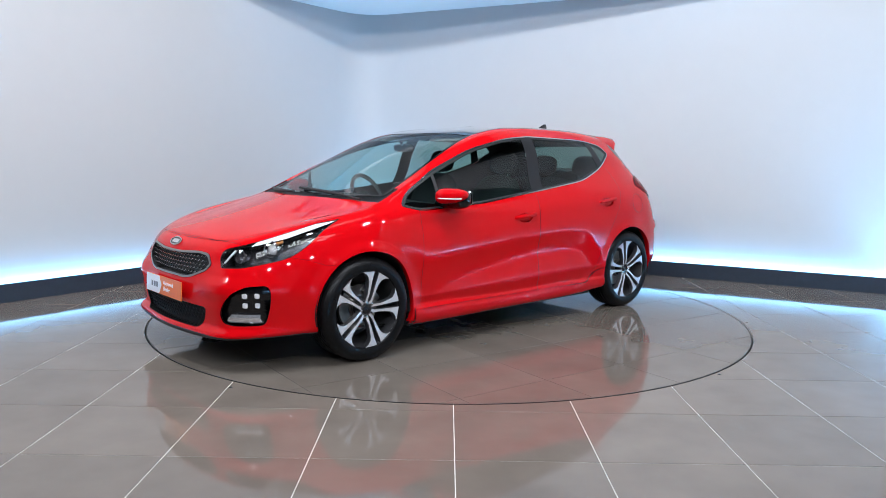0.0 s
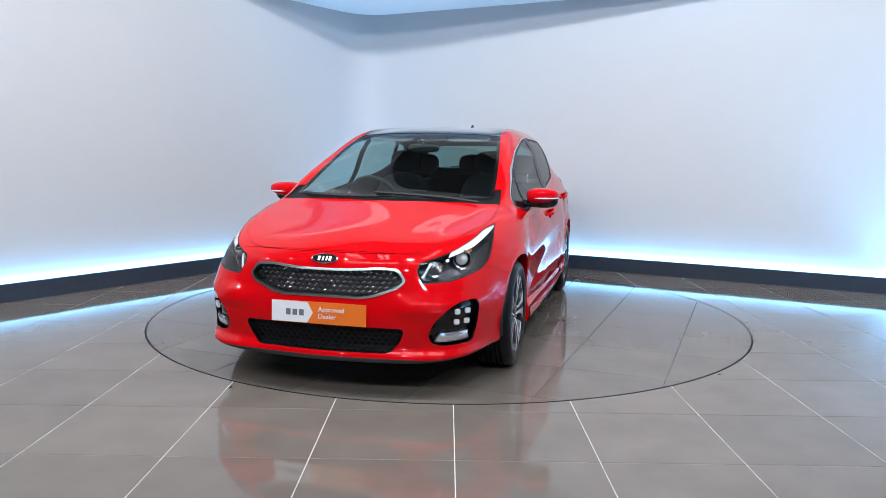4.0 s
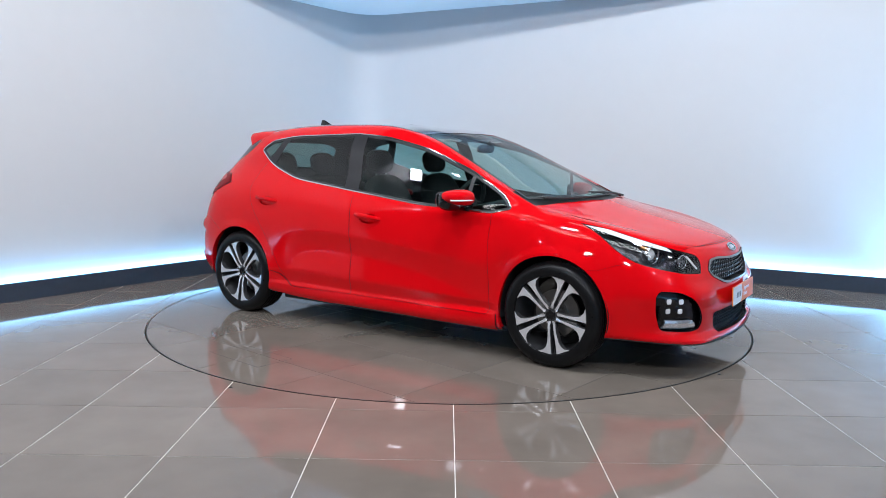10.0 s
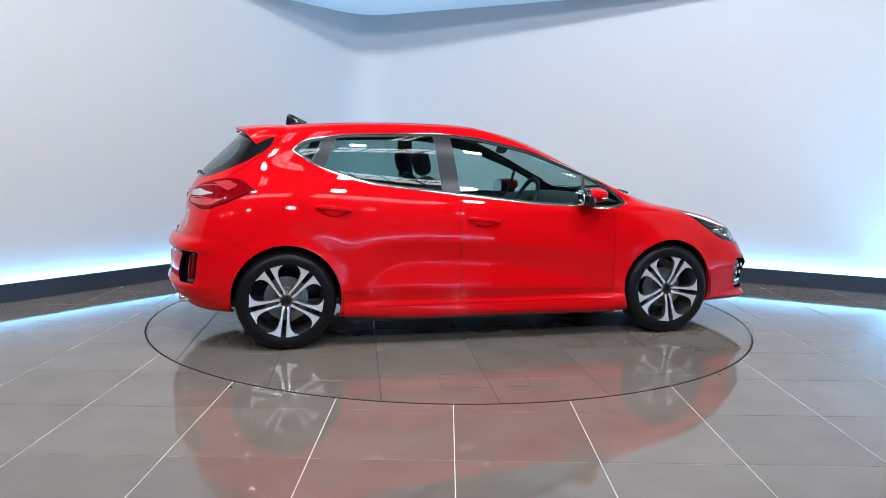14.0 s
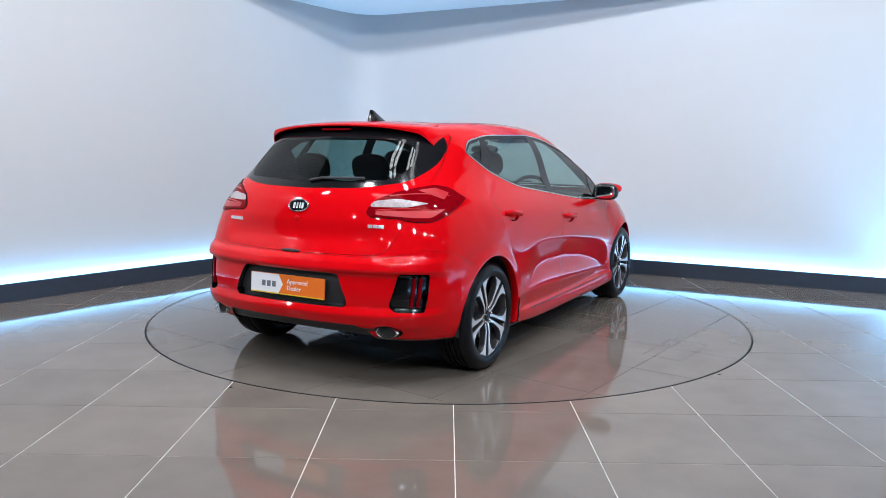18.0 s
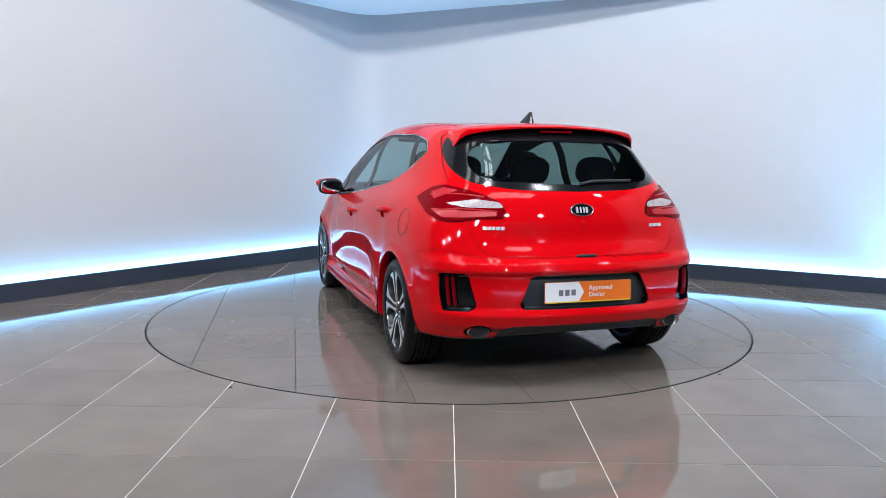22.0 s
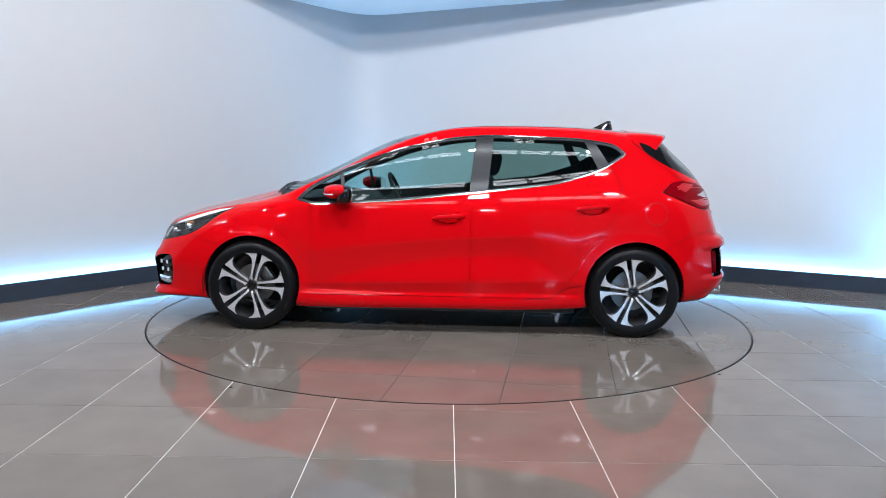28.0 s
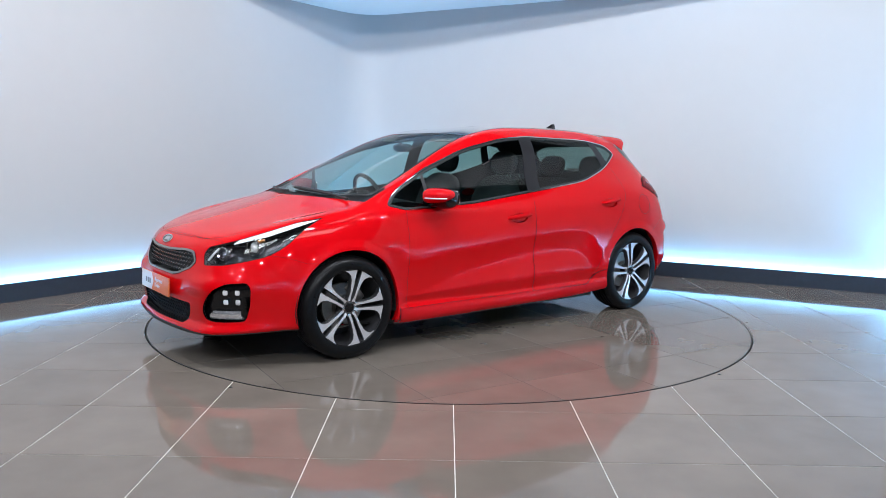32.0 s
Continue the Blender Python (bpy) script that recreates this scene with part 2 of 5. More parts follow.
def build_rounded_corner():
    """The two walls run into each other in a curve."""
    a, b = CORNER + LEFT_DIR * 0.45, CORNER + RIGHT_DIR * 0.42
    arc = [a * (1 - t) ** 2 + CORNER * 2 * t * (1 - t) + b * t * t for t in (k / 16 for k in range(17))]
    bm = bmesh.new()
    prism(bm, [(p.x, p.y) for p in arc + [CORNER]], 0.0, 5.59)
    board = bmesh.new()
    a2, b2 = (p + inward * 0.03 for p in CHORD)
    prism(board, [(p.x, p.y) for p in (a2, b2, b2 + inward * 0.018, a2 + inward * 0.018)], 0.0, 0.152)
    tagged(mesh_object("baseboard", outward(board), SKIRT), "dark skirting board in front of a light strip, with the strip's blue light in its colour", "skirting", kind="structure")
    ob = tagged(mesh_object("wall_corner", outward(bm), WALL), "smooth white rounded corner of the studio walls", "wall", kind="structure")
    ob.data.polygons.foreach_set("use_smooth", [True] * len(ob.data.polygons))
    ob.data.set_sharp_from_angle(angle=radians(30))


def build_ceiling():
    left_end, right_end = CORNER + LEFT_DIR * 2.25, CORNER + RIGHT_DIR * 5.1
    bm = bmesh.new()
    edge = [left_end + (right_end - left_end) * (k / 12) + Vector((0, -0.10 * math.sin(math.pi * k / 12), 0)) for k in range(13)]
    prism(bm, [(p.x, p.y) for p in [CORNER] + edge], CEIL, CEIL + 0.12)
    tagged(mesh_object("ceiling", outward(bm), CEILING), "white corner soffit above the studio walls", "ceiling", kind="structure")


def build_hall():
    for name, x0, x1, y0, y1, z0, z1, paint in (
            ("wall_west", -9.2, -9.0, -15.0, 7.0, 0, 6.0, HALL), ("wall_east", 9.0, 9.2, -15.0, 7.0, 0, 6.0, HALL),
            ("wall_south", -9.2, 9.2, -15.2, -15.0, 0, 6.0, HALL), ("wall_north", -9.2, 9.2, 7.0, 7.2, 0, 6.0, HALL)):
        bm = bmesh.new()
        box(bm, x0, x1, y0, y1, z0, z1)
        tagged(mesh_object(name, outward(bm), paint), "plain grey hall wall", "wall", kind="structure")
    bm = bmesh.new()
    box(bm, -9.2, 9.2, -15.2, 7.2, 6.0, 6.2)
    tagged(mesh_object("ceiling_hall", outward(bm), HALL_ROOF), "plain grey hall roof", "ceiling", kind="structure")


def build_rooflight(x, y, length, w, turn):
    """A strip of glazing in the hall's roof, with its bars."""
    light = tagged(new("rooflight"), "long rooflight glazed in panes with dark bars", "rooflight", "rooflights of the hall")
    light.matrix_basis = pose(x, y, 5.93, 0, 0, turn)
    half, count = length / 2, 4
    for k in range(count):
        a, b = -half + 2 * half * k / count + .04, -half + 2 * half * (k + 1) / count - .04
        for s in (-1, 1):
            bm = bmesh.new()
            box(bm, min(s * .03, s * w), max(s * .03, s * w), a, b, .02, .03)
            part("pane", outward(bm), PANEL_GLOW, light, "daylit pane")
    for k in range(count + 1):
        bm = bmesh.new()
        y = -half + 2 * half * k / count
        box(bm, -w - .05, w + .05, y - .04, y + .04, -.02, .05)
        part("cross_bar", outward(bm), BLACK, light)
    for s in (-w - .03, 0, w + .03):
        bm = bmesh.new()
        box(bm, s - .03, s + .03, -half, half, -.025, .045)
        part("long_bar", outward(bm), BLACK, light)


def build_spotlights():
    for rx, ry in SPOTS:
        lamp = tagged(new("spotlight"), "small square ceiling spotlight on a drop rod", "spotlight", "spotlights of the hall")
        lamp.matrix_basis = look((rx, ry, 3.95), (rx * 0.4, 1.8, 0.9))
        bm = bmesh.new()
        for x0, x1, y0, y1 in ((-.20, -.18, -.2, .2), (.18, .20, -.2, .2), (-.18, .18, -.2, -.18), (-.18, .18, .18, .2)):
            box(bm, x0, x1, y0, y1, -.03, .09)
        box(bm, -.2, .2, -.2, .2, .05, .09)
        part("housing", outward(bm), BLACK, lamp)
        up = lamp.matrix_basis.inverted().to_3x3() @ Vector((0, 0, 1.0))
        bm = bmesh.new()
        tube(bm, [Vector((0, 0, .07)), Vector((0, 0, .07)) + up * (6.0 - 4.02)], .012, 8)
        part("drop_rod", outward(bm), BLACK, lamp)


build_walls(), build_rounded_corner(), build_ceiling(), build_hall(), build_spotlights()
for x in (-1.75, 1.5):
    build_rooflight(x, -4.7, 2.7, 0.46, 90)
for x in (-1.9, -1.0, 0.9):
    build_rooflight(x, -1.5, 2.4, 0.17, 0)


# ---- tiled floor with the turntable let into it ----
PITCH = 0.60
FLOOR_AT = Vector((0.035, -2.951))
FLOOR_TURN = radians(0.26)
JOINT = 0.0042


def circle_points(r, steps=180):
    return [(r * math.cos(2 * math.pi * k / steps), r * math.sin(2 * math.pi * k / steps)) for k in range(steps)]


def square_outside(square, r):
    """What is left of a square outside the circle r round the origin, as outlines."""
    walkround = []
    for i in range(4):
        (x0, y0), (x1, y1) = square[i], square[(i + 1) % 4]
        walkround += [(x0 + (x1 - x0) * k / 60, y0 + (y1 - y0) * k / 60) for k in range(60)]
    inside = [x * x + y * y < r * r for x, y in walkround]
    if not any(inside):
        return [square]
    if all(inside):
        return []
    start = next(i for i in range(240) if not inside[i] and inside[i - 1])
    runs, run = [], []
    for k in range(241):
        i = (start + k) % 240
        if k < 240 and not inside[i]:
            run.append((i, walkround[i]))
        elif run:
            runs.append(run)
            run = []
    found = []
    for run in runs:
        pts = [p for i, p in run if i % 60 == 0 or i in (run[0][0], run[-1][0])]
        a0, a1 = math.atan2(pts[-1][1], pts[-1][0]), math.atan2(pts[0][1], pts[0][0])
        turn = (a1 - a0 + math.pi) % (2 * math.pi) - math.pi
        steps = max(2, int(abs(turn) / 0.02))
        found.append(pts + [(r * math.cos(a0 + turn * k / steps), r * math.sin(a0 + turn * k / steps)) for k in range(steps + 1)])
    return found


def square_inside(square, r):
    """What of a square lies inside the circle, as one outline."""
    poly = list(square)
    ring = circle_points(r, 120)
    for k in range(120):
        (ax, ay), (bx, by) = ring[k], ring[(k + 1) % 120]
        side = [(bx - ax) * (y - ay) - (by - ay) * (x - ax) for x, y in poly]
        cut = []
        for i in range(len(poly)):
            j = (i + 1) % len(poly)
            if side[i] >= 0:
                cut.append(poly[i])
            if (side[i] >= 0) != (side[j] >= 0):
                f = side[i] / (side[i] - side[j])
                cut.append((poly[i][0] + (poly[j][0] - poly[i][0]) * f, poly[i][1] + (poly[j][1] - poly[i][1]) * f))
        poly = cut
        if len(poly) < 3:
            return []
    return poly


def grid_square(at, turn, i, j):
    c, s, g = math.cos(turn), math.sin(turn), JOINT / 2
    us, vs = (i * PITCH + g, (i + 1) * PITCH - g), (j * PITCH + g, (j + 1) * PITCH - g)
    return [(at.x + c * u - s * v, at.y + s * u + c * v) for u, v in ((us[0], vs[0]), (us[1], vs[0]), (us[1], vs[1]), (us[0], vs[1]))]


def in_studio(x, y):
    p = Vector((x, y, 0)) - CORNER
    return all(p.dot(n) > -0.02 for start, d, n, length in COVE[:2])


def build_floor():
    bm = bmesh.new()
    ring, low = circle_points(DISC_R + 0.004), []
    outer = [(-9.2, -15.2), (9.2, -15.2), (9.2, 7.2), (-9.2, 7.2)]
    # the bed under the tiles: a sheet with a round hole
    inner_v = [bm.verts.new((x, y, -0.002)) for x, y in ring]
    outer_v = []
    for x, y in ring:
        k = min(9.2 / max(abs(x), 1e-6), (7.2 if y > 0 else 15.2) / max(abs(y), 1e-6))
        outer_v.append(bm.verts.new((x * k, y * k, -0.002)))
    low = [bm.verts.new((v.co.x, v.co.y, -0.06)) for v in inner_v]
    for k in range(len(ring)):
        j = (k + 1) % len(ring)
        bm.faces.new((inner_v[k], inner_v[j], outer_v[j], outer_v[k]))
        bm.faces.new((low[k], low[j], inner_v[j], inner_v[k]))
    floor = tagged(mesh_object("floor", outward(bm), GROUT), "polished taupe porcelain floor tiles with pale joints", "floor", kind="structure")
    return floor


floor = build_floor()


def build_turntable():
    table = tagged(new("turntable"), "round tiled car turntable set flush in the floor", "turntable")
    bm = bmesh.new()
    prism(bm, circle_points(DISC_R - 0.012), -0.05, -0.0015)
    part("deck", outward(bm), GROUT_DARK, table, "dark jointed deck")
    bm = bmesh.new()
    m = Matrix.Rotation(radians(90), 4, "X")
    lathe(bm, [(DISC_R - 0.0115, -0.03), (DISC_R - 0.0115, 0.0), (DISC_R - 0.006, 0.0), (DISC_R - 0.006, -0.03)], m, 180)
    part("rim", outward(bm), STEEL, table, "thin dark steel edge ring")
    bm = bmesh.new()
    lathe(bm, [(DISC_R - 0.03, -0.045), (DISC_R + 0.003, -0.045)], m, 180)
    part("gap", outward(bm), BLACK, table)
    return table


table = build_turntable()

# ---- the car: x forward, y to its left, z up ----
# lines round the left half of the skin, from the nose to the tail; one list a level, from the underside to the roof's ridge
SKIN = {}
SKIN["under"] = [(2.02, 0, .17), (2.0, .4, .17), (1.83, .66, .19), (1.31, .78, .20), (.9, .78, .17), (0, .78, .17), (-.7, .78, .18), (-1.34, .78, .22), (-1.80, .68, .25), (-1.93, .4, .26), (-1.98, 0, .27)]
SKIN["hem"] = [(2.158, 0, .188), (2.122, .42, .192), (1.935, .735, .215), (1.31, .86, .21), (.9, .865, .178), (0, .87, .180), (-.7, .875, .19), (-1.34, .87, .24), (-1.82, .76, .265), (-2.0, .42, .28), (-2.04, 0, .29)]
SKIN["sill"] = [(2.155, 0, .25), (2.12, .42, .255), (1.93, .745, .28), (1.31, .885, .30), (.9, .890, .26), (0, .895, .258), (-.7, .898, .27), (-1.34, .89, .33), (-1.86, .79, .38), (-2.06, .42, .38), (-2.10, 0, .38)]
SKIN["low"] = [(2.168, 0, .36), (2.13, .43, .37), (1.935, .755, .40), (1.31, .89, .43), (.9, .858, .40), (0, .842, .41), (-.7, .880, .42), (-1.34, .90, .45), (-1.87, .80, .48), (-2.075, .43, .48), (-2.12, 0, .48)]
SKIN["middle"] = [(2.165, 0, .48), (2.12, .44, .49), (1.92, .755, .52), (1.32, .893, .57), (.9, .879, .57), (0, .876, .57), (-.7, .887, .58), (-1.34, .90, .60), (-1.86, .80, .60), (-2.06, .43, .60), (-2.105, 0, .60)]
SKIN["upper"] = [(2.14, 0, .60), (2.08, .44, .61), (1.86, .735, .65), (1.33, .88, .71), (.9, .888, .73), (0, .893, .75), (-.7, .898, .78), (-1.34, .89, .79), (-1.83, .79, .75), (-2.00, .43, .74), (-2.045, 0, .74)]
SKIN["shoulder"] = [(2.075, 0, .725), (2.00, .44, .73), (1.70, .70, .80), (1.33, .81, .85), (.95, .855, .878), (0, .865, .90), (-.7, .862, .94), (-1.34, .84, .97), (-1.78, .755, .92), (-1.955, .43, .89), (-2.0, 0, .89)]
SKIN["belt"] = [(1.82, 0, .82), (1.74, .42, .815), (1.50, .64, .86), (1.22, .73, .912), (.88, .785, .955), (-.05, .785, 1.04), (-.72, .775, 1.09), (-1.32, .745, 1.11), (-1.73, .675, 1.05), (-1.90, .41, 1.03), (-1.945, 0, 1.03)]
SKIN["pane"] = [(1.43, 0, .918), (1.37, .40, .908), (1.22, .58, .928), (1.02, .675, .985), (.72, 0.742, 1.085), (-.1, 0.735, 1.20), (-.74, 0.725, 1.23), (-1.28, 0.685, 1.235), (-1.64, .61, 1.175), (-1.79, .39, 1.17), (-1.83, 0, 1.17)]
SKIN["screen"] = [(.95, 0, 1.085), (.92, .35, 1.075), (.84, .50, 1.095), (.70, .622, 1.142), (.45, 0.687, 1.22), (-.15, 0.675, 1.325), (-.76, 0.665, 1.34), (-1.24, 0.63, 1.335), (-1.55, .565, 1.29), (-1.66, .37, 1.295), (-1.69, 0, 1.30)]
SKIN["rail"] = [(.42, 0, 1.335), (.41, .33, 1.325), (.37, 0.47, 1.32), (.28, 0.56, 1.335), (.10, 0.597, 1.38), (-.25, 0.587, 1.418), (-.78, 0.577, 1.42), (-1.2, 0.56, 1.402), (-1.47, .51, 1.372), (-1.57, .36, 1.378), (-1.60, 0, 1.388)]
SKIN["roof"] = [(0, 0, 1.432), (-.01, .22, 1.43), (-.03, .32, 1.427), (-.09, .40, 1.428), (-.2, .42, 1.443), (-.4, .42, 1.456), (-.8, .41, 1.456), (-1.1, .40, 1.442), (-1.3, .36, 1.428), (-1.38, .24, 1.43), (-1.40, 0, 1.435)]
SKIN["ridge"] = [(-.35 - .065 * k, 0, 1.468 - .0008 * k) for k in range(11)]
FRONT_AXLE, REAR_AXLE, HUB_Z = 1.307, -1.343, 0.316


def natural_spline(pts, sub):
    """Points sub times as fine along a smooth curve through pts (an array, first axis along the curve)."""
    n = len(pts)
    a = np.zeros((n, n))
    rhs = np.zeros(pts.shape)
    a[0, 0] = a[-1, -1] = 1
    for i in range(1, n - 1):
        a[i, i - 1], a[i, i], a[i, i + 1] = 1, 4, 1
        rhs[i] = 6 * (pts[i - 1] - 2 * pts[i] + pts[i + 1])
    bend = np.linalg.solve(a, rhs.reshape(n, -1)).reshape(pts.shape)
    out = []
    for i in range(n - 1):
        for k in range(sub):
            t = k / sub
            out.append((1 - t) * pts[i] + t * pts[i + 1] + ((1 - t) ** 3 - (1 - t)) * bend[i] / 6 + (t ** 3 - t) * bend[i + 1] / 6)
    out.append(pts[-1])
    return np.array(out)


def skin_grid(sub_v=18, sub_s=13):
    net = np.array([SKIN[k] for k in SKIN], float)
    mirrored = net[:, :0:-1] * np.array((1, -1, 1))
    closed = np.concatenate([mirrored, net, net[:, -2::-1] * np.array((1, -1, 1))], axis=1)
    fine = natural_spline(closed.swapaxes(0, 1), sub_s)          # along the length
    fine = fine[10 * sub_s: 20 * sub_s + 1]
    return natural_spline(fine.swapaxes(0, 1), sub_v)            # levels x stations x 3


def eased(x, at, values):
    """Values between knots, rounded off over a hand's width."""
    fine = np.linspace(-3, 3, 1201)
    line = np.interp(fine, at, values)
    bell = np.hanning(51)
    soft = np.convolve(np.pad(line, 25, mode="edge"), bell / bell.sum(), mode="valid")
    return np.interp(x, fine, soft)


def ramp01(v, a, b):
    """Eases from 0 at a to 1 at b."""
    t = np.clip((v - a) / (b - a), 0, 1)
    return t * t * (3 - 2 * t)


def door_folds(g):
    """The waisted section of the doors: a crease, a hollow under it and the swelling lens below; then the flared arches."""
    x, y, z = g[..., 0], g[..., 1], g[..., 2]
    za = eased(x, (-1.0, -.90, -.80, -.5, 0, .5, .95), (.60, .645, .685, .700, .672, .625, .575))
    zc = eased(x, (-.8, .8), (.395, .350))
    zb = np.maximum(eased(x, (-.86, -.80, -.70, -.50, -.10, .25, .50, .70, .80), (.30, .44, .535, .560, .545, .500, .450, .390, .34)), zc + .004)
    ya = eased(x, (-1.0, -.7, 0, .9), (.906, .904, .899, .890))
    drop = .022 * ramp01(x, -.98, -.60) * (1 - ramp01(x, .86, 1.0))
    rise = .020 * np.clip((zb - zc) / .15, 0, 1)
    foot = .018
    t = np.linspace(0, 1, 201)
    sums = []
    for slope in (np.minimum(1, (1 - t) / .14) * t ** .5, np.minimum(1, (1 - t) / .22) * np.minimum(1, t / .18), np.minimum(1, (1 - t) / .22) * (.3 + .7 * t)):
        run = np.concatenate([[0], np.cumsum((slope[1:] + slope[:-1]) / 2)])
        sums.append(run / run[-1])
    part_of = lambda lo, hi, k: np.interp((z - lo) / (hi - lo), t, sums[k])
    up = ya - .53 * np.maximum(z - za, 0) ** 2
    hollow = ya - drop * (1 - part_of(zb, za, 0))
    lens = ya - drop + rise * (1 - part_of(zc, zb, 1))
    base = ya - drop + rise - foot * (1 - part_of(.285, zc, 2))
    fold = np.where(z > za, up, np.where(z > zb, hollow, np.where(z > zc, lens, base)))
    weight = ramp01(x, -1.12, -.86) * (1 - ramp01(x, .84, 1.04)) * ramp01(z, .272, .300) * (1 - ramp01(z, .80, .90))
    side = (y > .70) & (z > .24) & (z < .92)
    y = np.where(side, y + weight * (fold - y), y)
    for ax, wide in ((FRONT_AXLE, .012), (REAR_AXLE, .010)):
        r = np.hypot(x - ax, z - HUB_Z - .012)
        flare = wide * (1 - ramp01(r, .350, .412))
        y = np.where((y > .6) & (z > .2), y + flare * ramp01(y, .6, .8), y)
    ridge = np.interp(x, (1.15, 1.95), (.60, .37))
    lift = .0025 * ramp01(1 - np.abs(y - ridge) / .12, 0, 1) * np.interp(x, (1.1, 1.3, 1.8, 2.0), (0, 1, 1, 0))
    z = np.where((z > .74) & (x > 1.05), z + lift, z)
    # tail: a shelf over the plate, a hollow behind it and a fuller lower edge; the tailgate dips under its lamps
    back = ramp01(-x, 1.70, 1.95)
    shelf = .030 * ramp01(z, .60, .645) * (1 - ramp01(z, .675, .715)) - .012 * ramp01(z, .40, .45) * (1 - ramp01(z, .60, .64)) + .020 * ramp01(z, .30, .35) * (1 - ramp01(z, .395, .45))
    dip = -.014 * ramp01(z, .72, .79) * (1 - ramp01(z, .80, .90)) * (1 - ramp01(np.abs(y), .42, .60))
    x = x - back * (shelf + dip)
    # nose: the bumper steps out under the lamps and again above its lower edge
    front = ramp01(g[..., 0], 1.62, 1.92)
    step = .016 * ramp01(z, .40, .47) * (1 - ramp01(z, .49, .56)) * ramp01(np.abs(y), .34, .50) + .020 * (1 - ramp01(z, .225, .27)) * ramp01(z, .17, .19)
    x = x + front * step
    g[..., 0], g[..., 1], g[..., 2] = x, y, z
    return g


class Skin:
    """The left half of the body as faces that outlines can cut and name."""

    def __init__(self):
        g = door_folds(skin_grid())
        rows, cols = g.shape[:2]
        g[:, 0, 1] = g[:, -1, 1] = 0
        du, dv = np.gradient(g, axis=1), np.gradient(g, axis=0)
        nrm = np.cross(du, dv)
        nrm[-1] = (0, 0, 1)
        nrm[:, 0, 1] = nrm[:, -1, 1] = 0
        nrm /= np.maximum(np.linalg.norm(nrm, axis=2, keepdims=True), 1e-9)
        if nrm[rows // 3, cols // 2, 1] < 0:
            nrm = -nrm
        nrm[-1] = (0, 0, 1)
        self.p = [Vector(q) for q in g.reshape(-1, 3)]
        self.n = [Vector(q) for q in nrm.reshape(-1, 3)]
        self.faces = []
        for i in range(rows - 1):
            for j in range(cols - 1):
                a = i * cols + j
                self.faces.append([[a, a + cols, a + cols + 1, a + 1], "body"])
        self.flip()

    def flip(self):
        f = self.faces[len(self.faces) // 3][0]
        p = self.p
        if (p[f[1]] - p[f[0]]).cross(p[f[2]] - p[f[0]]).dot(self.n[f[0]]) < 0:
            for one in self.faces:
                one[0] = one[0][::-1]

    def cut(self, outline, u, w, towards, name, over=None, grow=0.03):
        """Cuts along a flat outline, seen along -towards on the axes u and w, and names the faces inside it."""
        u, w, towards = Vector(u), Vector(w), Vector(towards)
        poly = [tuple(q) for q in outline]
        lo = (min(q[0] for q in poly) - grow, min(q[1] for q in poly) - grow)
        hi = (max(q[0] for q in poly) + grow, max(q[1] for q in poly) + grow)
        flat = {}

        def at(i):
            if i not in flat:
                flat[i] = (self.p[i].dot(u), self.p[i].dot(w))
            return flat[i]

        near, rest = [], []
        for one in self.faces:
            q = [at(i) for i in one[0]]
            ok = (over is None or one[1] in over) and sum(self.n[i].dot(towards) for i in one[0]) > 0.05 * len(q)
            ok = ok and max(a[0] for a in q) > lo[0] and min(a[0] for a in q) < hi[0] and max(a[1] for a in q) > lo[1] and min(a[1] for a in q) < hi[1]
            (near if ok else rest).append(one)
        for (x0, y0), (x1, y1) in zip(poly, poly[1:] + poly[:1]):
            dx, dy = x1 - x0, y1 - y0
            long = math.hypot(dx, dy)
            if long < 1e-7:
                continue
            dx, dy = dx / long, dy / long
            made, known = [], {}
            for ids, tag in near:
                q = [at(i) for i in ids]
                side = [(a[0] - x0) * dy - (a[1] - y0) * dx for a in q]
                along = [(a[0] - x0) * dx + (a[1] - y0) * dy for a in q]
                if min(side) > -2e-5 or max(side) < 2e-5 or max(along) < -1e-3 or min(along) > long + 1e-3:
                    made.append([ids, tag])
                    continue
                plus, minus = [], []
                for k in range(len(ids)):
                    i, j = ids[k], ids[(k + 1) % len(ids)]
                    s, r = side[k], side[(k + 1) % len(ids)]
                    if s >= -2e-5:
                        plus.append(i)
                    if s <= 2e-5:
                        minus.append(i)
                    if (s > 2e-5 and r < -2e-5) or (s < -2e-5 and r > 2e-5):
                        key = (min(i, j), max(i, j))
                        if key not in known:
                            f = s / (s - r)
                            self.p.append(self.p[i].lerp(self.p[j], f))
                            self.n.append(self.n[i].lerp(self.n[j], f).normalized())
                            known[key] = len(self.p) - 1
                        plus.append(known[key]), minus.append(known[key])
                for ring in (plus, minus):
                    if len(ring) > 2:
                        made.append([ring, tag])
            near = made
        for one in near:
            q = [at(i) for i in one[0]]
            cx, cy = sum(a[0] for a in q) / len(q), sum(a[1] for a in q) / len(q)
            if within(cx, cy, poly):
                one[1] = name
        self.faces = rest + near

    def take(self, *names):
        return [f[0] for f in self.faces if f[1] in names]


def within(x, y, poly):
    hit = False
    for (x0, y0), (x1, y1) in zip(poly, poly[1:] + poly[:1]):
        if (y0 > y) != (y1 > y) and x < x0 + (y - y0) / (y1 - y0) * (x1 - x0):
            hit = not hit
    return hit


